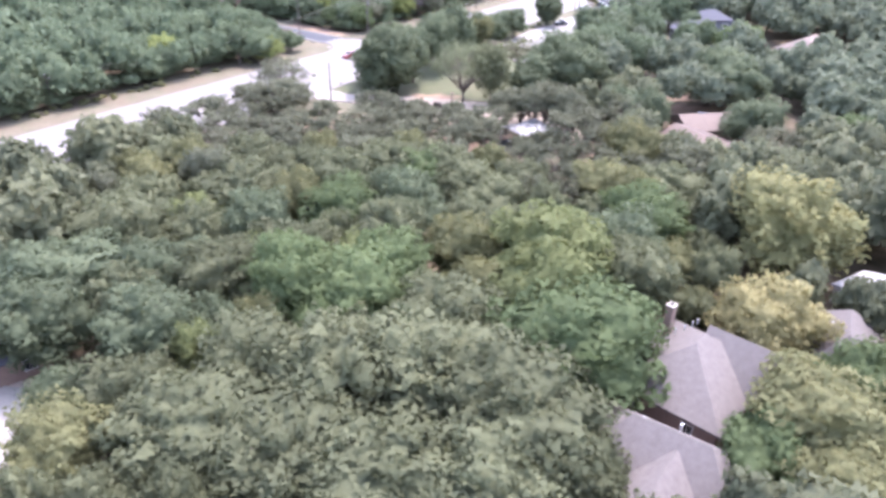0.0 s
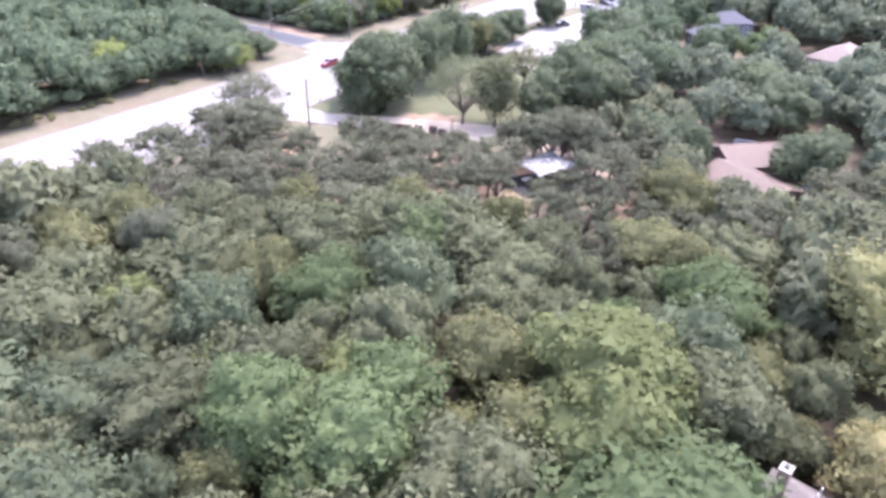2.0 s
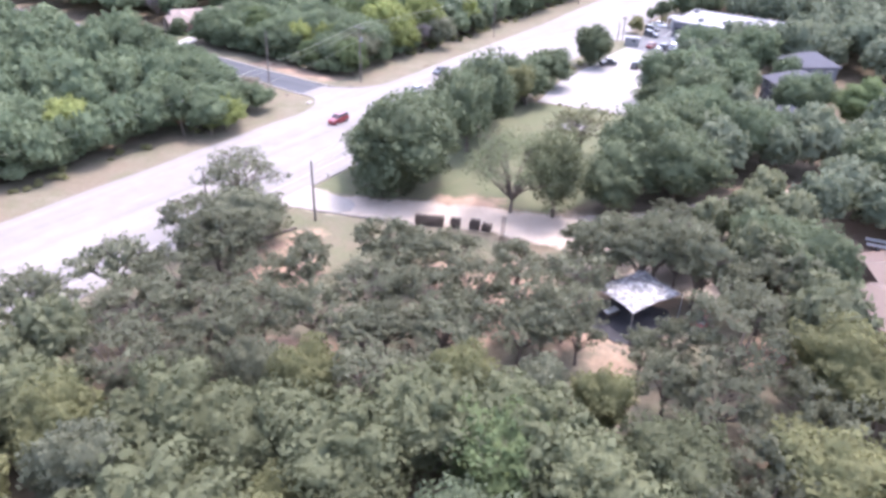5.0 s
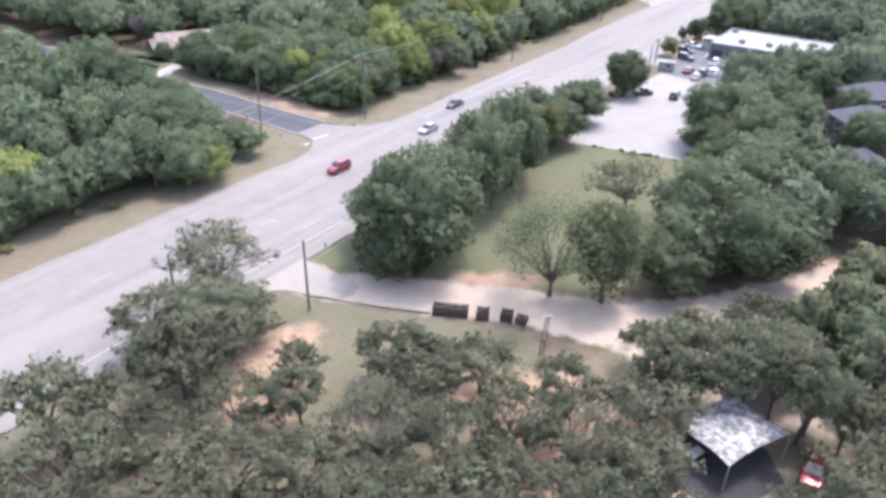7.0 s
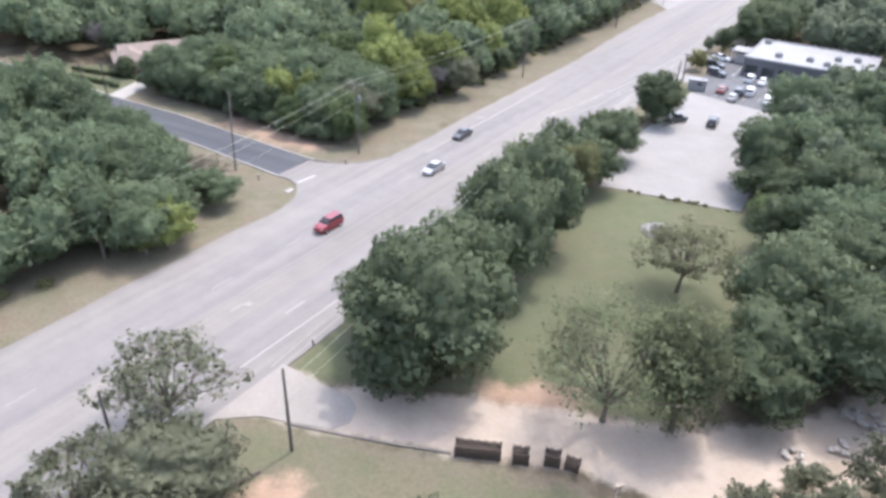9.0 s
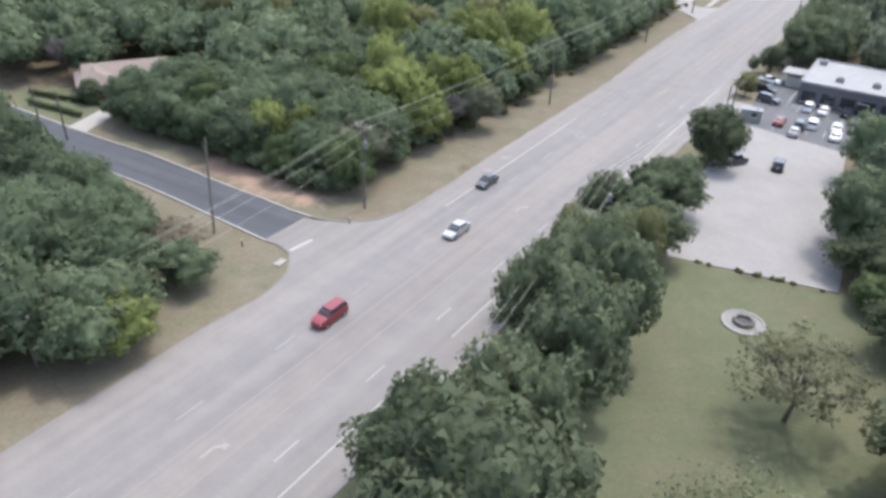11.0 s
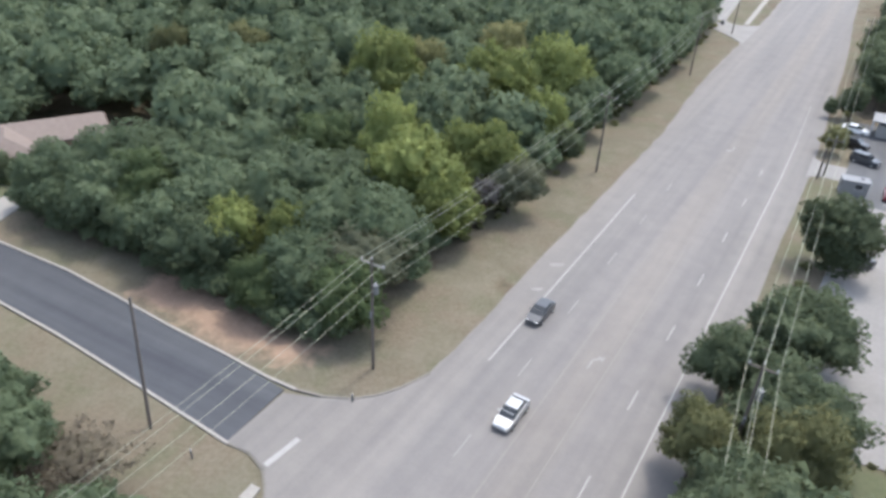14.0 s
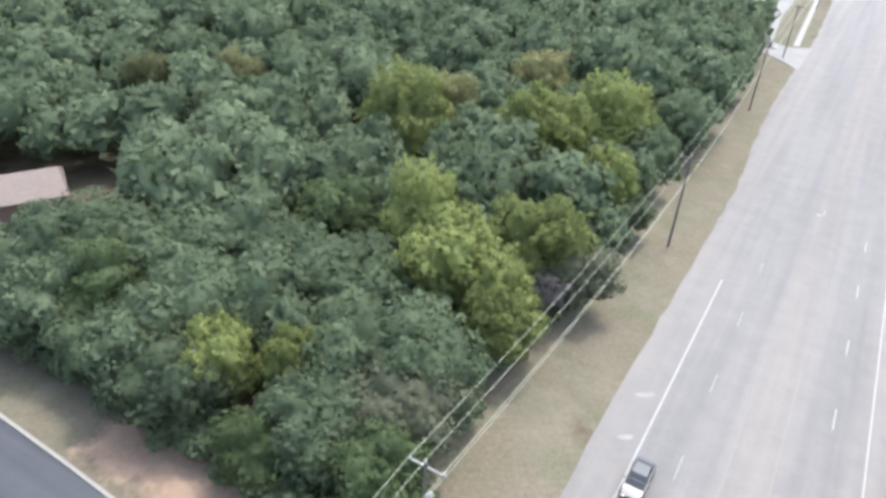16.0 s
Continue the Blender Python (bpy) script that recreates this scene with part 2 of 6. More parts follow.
_c = mix(_nt, 0.55, _c, ramp(_nt, noise_tex(_nt, 3.2, 5, 0.7), [(0.40, (0.35, 0.35, 0.36)), (0.58, (1.15, 1.15, 1.15))]), "MULTIPLY")
_nt.links.new(_c, _b.inputs["Base Color"])
_b.inputs["Roughness"].default_value = 0.65
# Near-black ground colour that holds the shade below the canopy.
SHADED_GROUND = plain("dark_shaded_ground", (0.030, 0.030, 0.034), 0.9, vary=0.35, scale=1.2)
WOOD = plain("dark_stained_wood", (0.068, 0.052, 0.042), 0.85, vary=0.4, scale=4)
PALEWOOD = plain("pale_raw_timber", (0.23, 0.19, 0.15), 0.85, vary=0.2, scale=4)
RUBBER = plain("tyre_rubber", (0.02, 0.02, 0.022), 0.85, vary=0.1)
STONE = plain("fire_pit_stone", (0.135, 0.128, 0.120), 0.9, vary=0.35, scale=4)
PITGRAVEL = plain("grey_pit_gravel", (0.182, 0.177, 0.168), 0.95, vary=0.25, scale=2.5)
EDGESTONE = plain("pale_edging_stone", (0.255, 0.25, 0.24), 0.9, vary=0.15, scale=4)
HUTGREY = plain("grey_hut_wall", (0.19, 0.19, 0.192), 0.8, vary=0.12)
HUTROOF = plain("grey_hut_roof", (0.20, 0.207, 0.22), 0.8, vary=0.12)
TURQUOISE = plain("turquoise_plastic", (0.05, 0.36, 0.34), 0.4, vary=0.1)
LIMESTONE = plain("broken_limestone", (0.34, 0.31, 0.28), 0.9, vary=0.2, scale=3)
ASH = plain("ash", (0.06, 0.058, 0.055), 0.95, vary=0.3)
GLASSDARK, _nt, _b = mat("tinted_window_glass")
_b.inputs["Base Color"].default_value, _b.inputs["Roughness"].default_value = (0.02, 0.024, 0.028, 1), 0.06
LAMPGLASS, _nt, _b = mat("lamp_glass")
_b.inputs["Base Color"].default_value, _b.inputs["Roughness"].default_value = (0.7, 0.7, 0.68, 1), 0.15


# ---- mesh helpers ----
def link(name, bm, material, parent=None, label=""):
    me = bpy.data.meshes.new(name)
    bm.to_mesh(me)
    bm.free()
    me.materials.append(material)
    ob = new(name, me)
    if parent is not None:
        ob.parent = parent
    if label:
        tagged(ob, label)
    return ob


part = link


def raw(name, verts, faces, material, parent=None, label="", smooth=False):
    me = bpy.data.meshes.new(name)
    me.from_pydata(verts, [], faces)
    me.materials.append(material)
    if smooth:
        me.polygons.foreach_set("use_smooth", [True] * len(me.polygons))
    ob = new(name, me)
    if parent is not None:
        ob.parent = parent
    if label:
        tagged(ob, label)
    return ob


def thing(name, m, label, category, group="", kind=""):
    ob = new(name)
    ob.empty_display_size = 0.5
    ob.matrix_basis = m
    return tagged(ob, label, category, group, kind)


def add_box(bm, cx, cy, z0, sx, sy, sz, rz=0.0, bevel=0.0):
    r = bmesh.ops.create_cube(bm, size=1.0)
    vs = r["verts"]
    bmesh.ops.transform(bm, matrix=pose(cx, cy, z0 + sz / 2, 0, 0, rz) @ Matrix.Diagonal((sx, sy, sz, 1)), verts=vs)
    if bevel:
        es = list({e for v in vs for e in v.link_edges})
        bmesh.ops.bevel(bm, geom=es, offset=bevel, segments=1, affect="EDGES")


def box(cx, cy, z0, sx, sy, sz, rz=0.0, bevel=0.0):
    bm = bmesh.new()
    add_box(bm, cx, cy, z0, sx, sy, sz, rz, bevel)
    return bm


def tube_arrays(path, radii, sides=6):
    """Rings round a path: vertices and faces, closed at both ends."""
    verts, faces = [], []
    n = len(path)
    for i, p in enumerate(path):
        d = (Vector(path[min(i + 1, n - 1)]) - Vector(path[max(i - 1, 0)])).normalized()
        a = d.orthogonal().normalized()
        b = d.cross(a)
        for k in range(sides):
            w = 2 * math.pi * k / sides
            verts.append(tuple(Vector(p) + radii[i] * (math.cos(w) * a + math.sin(w) * b)))
    for i in range(n - 1):
        for k in range(sides):
            k2 = (k + 1) % sides
            faces.append((i * sides + k, i * sides + k2, (i + 1) * sides + k2, (i + 1) * sides + k))
    faces.append(tuple(range(sides))[::-1])
    faces.append(tuple((n - 1) * sides + k for k in range(sides)))
    return verts, faces


def tube(name, path, radii, material, parent=None, sides=6, label=""):
    v, f = tube_arrays(path, radii, sides)
    return raw(name, v, f, material, parent, label)


def slab(name, pts, z0, z1, material, label="", category="", m=None):
    """A flat paved piece with its edge faces, from a plan outline; its own y runs along the given pose."""
    m = m or Matrix()
    inv = m.inverted()
    loc = [inv @ Vector((x, y, 0)) for x, y in pts]
    bm = bmesh.new()
    top = [bm.verts.new((p.x, p.y, z1)) for p in loc]
    low = [bm.verts.new((p.x, p.y, z0)) for p in loc]
    f = bm.faces.new(top)
    n = len(pts)
    for i in range(n):
        bm.faces.new((top[i], low[i], low[(i + 1) % n], top[(i + 1) % n]))
    bm.normal_update()
    if f.normal.z < 0:
        bmesh.ops.reverse_faces(bm, faces=bm.faces[:])
    bmesh.ops.triangulate(bm, faces=[f])
    ob = link(name, bm, material)
    ob.matrix_basis = m
    return tagged(ob, label, category, "", "structure")


def strip(name, pts, width, z0, z1, material, label, category, kind="structure"):
    """A raised band (kerb, painted line, path) along a plan line."""
    bm = bmesh.new()
    rows = []
    for i, p in enumerate(pts):
        a, b = Vector(pts[max(i - 1, 0)]), Vector(pts[min(i + 1, len(pts) - 1)])
        d = (b - a).normalized()
        nrm = Vector((-d.y, d.x)) * width / 2
        q = Vector(p)
        rows.append([bm.verts.new((*(q + nrm), z0)), bm.verts.new((*(q + nrm), z1)), bm.verts.new((*(q - nrm), z1)), bm.verts.new((*(q - nrm), z0))])
    for r, s in zip(rows, rows[1:]):
        for k in range(3):
            bm.faces.new((r[k], s[k], s[k + 1], r[k + 1]))
    bm.faces.new(rows[0]), bm.faces.new(rows[-1][::-1])
    bmesh.ops.recalc_face_normals(bm, faces=bm.faces[:])
    return tagged(link(name, bm, material), label, category, "", kind)


def inside(poly, x, y):
    """Even-odd test for arrays of points."""
    hit = np.zeros(np.shape(x), bool)
    n = len(poly)
    for i in range(n):
        (x0, y0), (x1, y1) = poly[i], poly[(i + 1) % n]
        c = (y0 > y) != (y1 > y)
        hit ^= c & (x < (x1 - x0) * (y - y0) / ((y1 - y0) or 1e-9) + x0)
    return hit


def depth_in(poly, x, y):
    """Metres inside an outline (minus: outside)."""
    d = np.full(np.shape(x), 1e9)
    n = len(poly)
    for i in range(n):
        a, b = np.array(poly[i], float), np.array(poly[(i + 1) % n], float)
        ab = b - a
        t = np.clip(((x - a[0]) * ab[0] + (y - a[1]) * ab[1]) / (ab @ ab), 0, 1)
        d = np.minimum(d, np.hypot(x - a[0] - t * ab[0], y - a[1] - t * ab[1]))
    return np.where(inside(poly, x, y), d, -d)


# ---- the plan: the road runs along U, and N points to its right ----
U, N = Vector((0.582, 0.813)), Vector((0.813, -0.582))
ROAD_L, ROAD_R, LINE_L, LINE_R = -139.3, -113.8, -134.3, -117.4
BEND_S, BEND_N = (0, 240, 280, 310, 350, 450), (0.0, 0.0, -1.2, -2.0, -4.5, -9.0)
LEFT_S, LEFT_N = (0, 148, 163, 235, 270, 300, 312, 331, 347, 382), (-0.4, -0.2, 1.2, 1.2, 0.2, 0.8, 1.4, 2.9, 3.7, 4.3)
ROAD_POSE = Matrix(((N.x, U.x, 0, 0), (N.y, U.y, 0, 0), (0, 0, 1, 0), (0, 0, 0, 1)))


def on_road(s, n):
    """A place by metres along the road and across it; the road bends a little."""
    n = n + np.interp(s, BEND_S, BEND_N)
    p = float(s) * U + float(n) * N
    return (p.x, p.y)


FIELD = [(-26, 158.5), (-22.5, 166), (-10, 184), (3, 202), (15.2, 201.6), (36.5, 192.3), (42, 198), (42, 188), (34, 180), (28, 168), (20, 156), (10, 150.5), (-6, 154.5), (-22, 155.8)]
YARD = [(-31, 152), (-24.8, 150.4), (-10, 146.5), (2, 143.5), (2, 136), (-8, 131), (-22, 128), (-28, 132), (-31, 142)]
DRIVE = [(-31, 152.6), (-25.2, 150.3), (-10, 146.9), (1, 144.5), (8, 141), (14, 141), (24, 146), (40, 153), (54, 157), (54, 161), (40, 157.5), (24, 151), (12, 149.4), (2, 152), (-8, 154), (-22, 155.6), (-26.9, 158.2)]
DIRT = [[(-31, 139), (-28.5, 142.5), (-25, 145), (-21.8, 143.8), (-22.5, 139), (-21, 134), (-24, 128), (-31, 129)], [(-11, 136), (4, 137), (10, 130), (11, 122), (4, 119), (-8, 130)],
        [(6, 117), (16, 121), (22, 128), (14, 131), (8, 127)], [(9, 109), (13.5, 110), (14.5, 118), (9.5, 117)], [(38, 150), (56, 154), (56, 163), (40, 160)],
        [(-29, 113), (-22, 113), (-20, 120), (-28, 120)], [(-8, 152), (2, 151), (4, 155.5), (-6, 156.5)], [(44, 134), (62, 136), (66, 150), (46, 150)], [(36, 112), (44, 108), (42, 118), (38, 122)],
        [(-50, 226.5), (-38, 217), (-31, 213.5), (-27, 216), (-36, 222), (-47, 231)], [(-25, 113), (-15, 113), (-15, 120), (-24, 120)], [(-8, 118), (4, 119.5), (4, 124), (-7, 122)], [(24, 112), (33, 116), (33, 122), (27, 120)], [(-24, 103), (-20, 103), (-20, 108), (-25, 108)]]
YARD_FLOOR = [(-40, 112), (-20, 104), (12, 103), (36, 108), (36, 146), (10, 140), (-20, 128), (-36, 140)]
GRAVEL_SIDE = [[(22, 142), (34, 146), (35, 152), (24, 148)], [(10, 140), (22, 142), (32, 136), (28, 127), (16, 131)], [(-41, 55), (-35, 47), (-37, 41), (-60, 38), (-60, 60)]]
VERGE_L = [on_road(s, n) for s, n in ((-60, ROAD_L + 5), (150.5, ROAD_L + 5), (168, -150), (181, -150), (181, ROAD_L + 5), (420, ROAD_L + 5), (420, -149), (230, -149.5), (192, -151), (176, -158), (170, -165), (162, -163), (151, -155), (130, -152.5), (-60, -152.5))]
CORNER = [(-33, 212), (-25, 208), (-16, 212), (-8, 224), (-12, 236), (-22, 226), (-30, 220)]
VERGE_S = [(-90, 249), (-33, 211.5), (-22, 218), (-28, 222), (-46, 232), (-60, 240), (-85, 255)]
VERGE_S2 = [(-90, 247), (-34.0, 208), (-29, 200), (-31, 190), (-37, 186), (-42, 192), (-46, 200), (-52, 206), (-68, 217), (-96, 236)]
LAWN_HOUSE = [(-94, 260), (-86, 249), (-74.4, 242), (-71.8, 250), (-72, 257), (-84, 262)]
VERGE_R = [on_road(s, n) for s, n in ((-60, ROAD_R - 5), (420, ROAD_R - 5), (420, -107), (190, -107), (60, -108), (-60, -109))]
LOT_VERGE = [on_road(s, n) for s, n in ((206.0, -116), (234.5, -116), (234.5, -106), (206.0, -106))]
FAR_LAWN = [(72, 350), (80, 350), (112, 399), (104, 404), (88, 382), (71, 355)]


def build_ground():
    """One sheet to the horizon, finer where the camera passes, with the covers spread by the plan."""
    xs = np.concatenate(([-2500, -1200, -600, -350, -220, -160, -125], np.arange(-100, 100.1, 1.25), [112, 130, 160, 220, 350, 600, 1200, 2500]))
    ys = np.concatenate(([-2500, -1000, -400, -150, -50, 0], np.arange(20, 345.1, 1.25), [355, 370, 390, 420, 460, 520, 650, 900, 1500, 2800]))
    gx, gy = np.meshgrid(xs, ys)
    z = np.array([[0.10 * noise.noise((x * 0.12, y * 0.12, 3.0)) - 0.06 for x in xs] for y in ys])
    verts = np.stack([gx, gy, z], -1).reshape(-1, 3)
    w, h = len(xs), len(ys)
    i = (np.arange(h - 1)[:, None] * w + np.arange(w - 1)[None]).ravel()
    faces = np.stack([i, i + 1, i + w + 1, i + w], -1)
    ob = raw("ground", verts.tolist(), faces.tolist(), GROUND, smooth=True)
    x, y = gx.ravel(), gy.ravel()

    def cover(name, polys, soft, full=1.0, weak=()):
        v = np.zeros(len(x))
        for p in polys:
            v = np.maximum(v, np.clip(0.5 + depth_in(p, x, y) / soft, 0, 1) * full)
        for p in weak:
            v = np.maximum(v, np.clip(0.5 + depth_in(p, x, y) / soft, 0, 1) * 0.5)
        ob.data.attributes.new(name, "FLOAT", "POINT").data.foreach_set("value", v.astype(np.float32))
    cover("dry", [CORNER, YARD, YARD_FLOOR, VERGE_L, VERGE_S, VERGE_S2, VERGE_R], 3.0)
    cover("green", [FIELD, LAWN_HOUSE], 4.0, 1.0, [YARD, FAR_LAWN, LOT_VERGE])
    cover("soil", DIRT, 5.0, 0.9)
    cover("gravel", [DRIVE] + GRAVEL_SIDE, 3.0)
    return tagged(ob, "uneven ground of dry grass, bare soil and leaf litter", "ground", "", "structure")


build_ground()

# the main road with its shoulders, a little proud of the ground
rng = random.Random(5)
edge_l = [on_road(s, ROAD_L + np.interp(s, LEFT_S, LEFT_N) + rng.uniform(-0.18, 0.18)) for s in np.arange(-80, 133, 6)]
edge_l += [(-34.3, 190.8), (-32.6, 193.1), (-31.7, 195.2), (-31.2, 197.2), (-31.3, 199.2), (-31.8, 201.4), (-33.2, 203.2), (-35.35, 204.35), (-31.3, 210.2), (-28.7, 209.6), (-24.9, 209.2), (-21.5, 210.0), (-18.0, 212.2)]
edge_l += [on_road(s, ROAD_L + np.interp(s, LEFT_S, LEFT_N) + rng.uniform(-0.18, 0.18)) for s in np.arange(164, 500, 3)]
edge_r = [on_road(s, ROAD_R + rng.uniform(-0.12, 0.12)) for s in np.arange(500, -81, -6)]
slab("main_road", edge_l + edge_r, -0.25, 0.03, ROAD, "wide sun-bleached five-lane road with worn paint", "road", ROAD_POSE)
SIDE = Vector((-0.836, 0.549)).normalized()
SIDE_POSE = Matrix(((SIDE.y, SIDE.x, 0, 0), (-SIDE.x, SIDE.y, 0, 0), (0, 0, 1, 0), (0, 0, 0, 1)))
slab("side_street", [(-31.3, 210.6), (-35.35, 204.35), (-38.5, 206.9), (-49.6, 215.5), (-55, 219.5), (-64.9, 226.3), (-90, 243), (-150, 282), (-146, 289), (-79.6, 244.2), (-68.5, 236.8), (-58, 230.4), (-50.5, 224.9), (-44.3, 220.2), (-37.7, 215.6)], -0.25, 0.02, ASPHALT,
     "dark grey asphalt side street with pale tyre marks", "road", SIDE_POSE)
KERB_N = [(-146, 289.2), (-79.5, 244.4), (-68.5, 237.0), (-58, 230.6), (-50.5, 225.1), (-44.3, 220.4), (-37.7, 215.8), (-33.0, 212.3), (-30.2, 210.6)]
KERB_CORNER = [(-30.2, 210.6), (-27.5, 209.6), (-24.9, 209.3), (-22.6, 209.7), (-20.4, 210.7), (-17.6, 212.6)]
KERB_S = [(-150, 281.8), (-90, 242.7), (-64.9, 226.0), (-55, 219.2), (-49.6, 215.2), (-38.5, 206.7), (-35.2, 204.15)]
KERB_S2 = [(-35.2, 204.15), (-33.2, 203.0), (-31.9, 201.3), (-31.4, 199.2), (-31.3, 197.2), (-31.8, 195.2), (-32.7, 193.1), (-34.2, 190.6)]
strip("kerb", KERB_N, 0.32, -0.2, 0.13, KERB, "pale concrete kerb along the side street", "kerb")
strip("kerb", KERB_CORNER, 0.26, -0.2, 0.10, KERB_OLD, "low stained kerb round the junction corner", "kerb")
strip("kerb", KERB_S2, 0.16, -0.2, 0.055, KERB_OLD, "low stained kerb round the verge corner", "kerb")
strip("kerb", KERB_S, 0.30, -0.2, 0.13, KERB, "pale concrete kerb along the side street", "kerb")
slab("driveway_apron", [on_road(113.6, ROAD_R - 0.5), on_road(103.8, ROAD_R - 0.5), (-27.9, 151.4), (-25.0, 150.6), (-21.2, 149.7), (-19.4, 150.6), (-18.9, 152.4), (-19.8, 154.2), (-22.6, 155.8)], -0.25, 0.035, DUSTY, "pale concrete driveway apron dusted with soil", "driveway", ROAD_POSE)
strip("driveway_kerb", [(-25.4, 150.5), (-20, 149.0), (-15, 147.8), (-10.2, 146.8)], 0.18, -0.2, 0.12, KERB_OLD, "low weathered edging along the driveway", "kerb")
LOT = [(15.2, 202), (24.6, 197.9), (34.5, 193.5), (46, 211), (51, 224), (58.5, 236), (45.8, 249.2), (39.0, 240.5), (32, 230), (26.8, 223.5), (22.5, 217)]
slab("parking_lot", LOT, -0.25, 0.04, CONCRETE, "empty pale concrete parking lot with hairline cracks", "parking lot", ROAD_POSE)
slab("parking_lot_asphalt", [(45.8, 249.2), (58.5, 236), (70, 232), (80, 240), (84, 250), (64, 263), (67, 268), (70, 277), (66, 280), (53.4, 261.8), (46.4, 252.1)], -0.25, 0.036, LOTASPHALT, "grey asphalt parking area before the low building", "parking lot", ROAD_POSE)
slab("driveway_apron", [on_road(234.0, ROAD_R - 0.4), on_road(243.0, ROAD_R - 0.4), on_road(241.6, -112.4), on_road(241.8, -108.8), on_road(235.6, -108.8), on_road(235.6, -112.4)], -0.25, 0.033, CONCRETE, "pale concrete entrance from the road to the lot", "driveway", ROAD_POSE)
slab("far_driveway", [on_road(308.5, ROAD_L + 1.8), on_road(331, ROAD_L + 3.4), (76.5, 349.9), (73.4, 350.3), (71.6, 352.2), (71.6, 355.2), (87.5, 381.7), (94.1, 391.2), (103, 404), (88, 404), (80, 386), (73.4, 368.1), (67, 355), (64.5, 346.3), (65.6, 338.6)], -0.25, 0.036, CONCRETE, "pale concrete driveway opening off the road", "driveway", ROAD_POSE)
strip("footpath", [(75.6, 351.0), (89, 371.6), (102.4, 392.2), (118, 416)], 1.35, -0.2, 0.08, KERB, "narrow white concrete footpath beside a lawn", "footpath")
slab("house_driveway", [(-75.1, 241.0), (-71.3, 238.6), (-69.6, 245.5), (-68.8, 252), (-68.8, 257), (-72, 257), (-72.4, 250.5)], -0.2, 0.035, KERB, "pale concrete house driveway", "driveway")
slab("house_driveway", [(-41, 54), (-36, 49), (-35.5, 42), (-60, 38), (-60, 56)], -0.2, 0.035, KERB, "pale concrete house driveway", "driveway")


for x, y, rx, ry in ((-1.2, 231.7, 0.9, 0.4), (-4.6, 226.6, 0.7, 0.35)):
    slab("shoulder_patch", [(x + rx * math.cos(a) * (1 + 0.2 * math.sin(3 * a)), y + ry * math.sin(a) * (1 + 0.2 * math.cos(2 * a))) for a in np.arange(0, 6.2, 0.6)], 0.0, 0.035, PATCH, "pale worn patch on the road shoulder", "road patch", ROAD_POSE)


def line(s0, s1, n, width, material, label, wob=0.0):
    pts = [on_road(s, n) for s in np.linspace(s0, s1, max(2, int((s1 - s0) / 12)))]
    return strip("road_line", pts, width, 0.026, 0.036, material, label, "road marking")


line(-40, 137, LINE_R, 0.16, PAINT_W, "worn solid white edge line")
line(143, 248, LINE_R, 0.16, PAINT_W, "worn solid white edge line")
line(248, 270, LINE_R, 0.14, PAINT_OLD, "half-worn white edge line")
line(167.5, 212, LINE_L, 0.18, PAINT_W, "worn solid white edge line")
for n in (-127.4, -123.9):
    line(-40, 200, n, 0.12, PAINT_Y, "faded yellow turn-lane line")
for k in range(-6, 5):
    line(182.5 + 12.19 * k - 1.5, 182.5 + 12.19 * k + 1.5, -120.35, 0.13, PAINT_W, "white lane dash")
    line(168.7 + 12.19 * k - 1.5, 168.7 + 12.19 * k + 1.5, -130.85, 0.12, PAINT_OLD, "half-worn white lane dash")
strip("stop_line", [(-31.7, 201.7), (-29.3, 204.5)], 0.55, 0.026, 0.037, PAINT_W, "white stop line at the junction", "road marking")


def turn_arrow(s, n, flip):
    bm = bmesh.new()
    k = -1 if flip else 1
    pts = [(-0.12, -1.4), (0.12, -1.4), (0.12, 0.2), (0.7, 0.75), (0.95, 0.5), (1.1, 1.4), (0.2, 1.25), (0.45, 1.0), (-0.12, 0.35)]
    vs = [bm.verts.new((k * a * 0.9, b * k * 0.9, 0)) for a, b in pts]
    bm.faces.new(vs)
    r = bmesh.ops.extrude_face_region(bm, geom=bm.faces[:])
    bmesh.ops.translate(bm, vec=(0, 0, 0.01), verts=[v for v in r["geom"] if isinstance(v, bmesh.types.BMVert)])
    bmesh.ops.recalc_face_normals(bm, faces=bm.faces[:])
    ob = link("turn_arrow", bm, PAINT_OLD)
    p = on_road(s, n)
    ob.matrix_basis = Matrix.Translation((p[0], p[1], 0.027)) @ ROAD_POSE
    tagged(ob, "worn white turn arrow in the middle lane", "road marking", "", "structure")


turn_arrow(173.3, -125.65, False)
turn_arrow(237.8, -126.1, True)
turn_arrow(118, -125.65, False)


# ---- trees ----
def ico_arrays(level):
    bm = bmesh.new()
    bmesh.ops.create_icosphere(bm, subdivisions=level + 1, radius=1.0)
    v = np.array([tuple(a.co) for a in bm.verts])
    f = np.array([[a.index for a in b.verts] for b in bm.faces])
    bm.free()
    return v, f


ROUGH_V = np.array([(1, 0, 0), (-1, 0, 0), (0, 1, 0), (0, -1, 0), (0, 0, 1), (0, 0, -1)], float)
ROUGH_F = np.array([(0, 2, 4), (2, 1, 4), (1, 3, 4), (3, 0, 4), (2, 0, 5), (1, 2, 5), (3, 1, 5), (0, 3, 5)])


def waves(rs, scale, count=14):
    """A smooth random field over directions: a sum of plane waves, about 1 strong."""
    k = rs.normal(size=(count, 3)) * scale
    p = rs.uniform(0, 6.28, count)
    return lambda d: np.cos(d @ k.T + p).sum(1) * math.sqrt(2.0 / count)


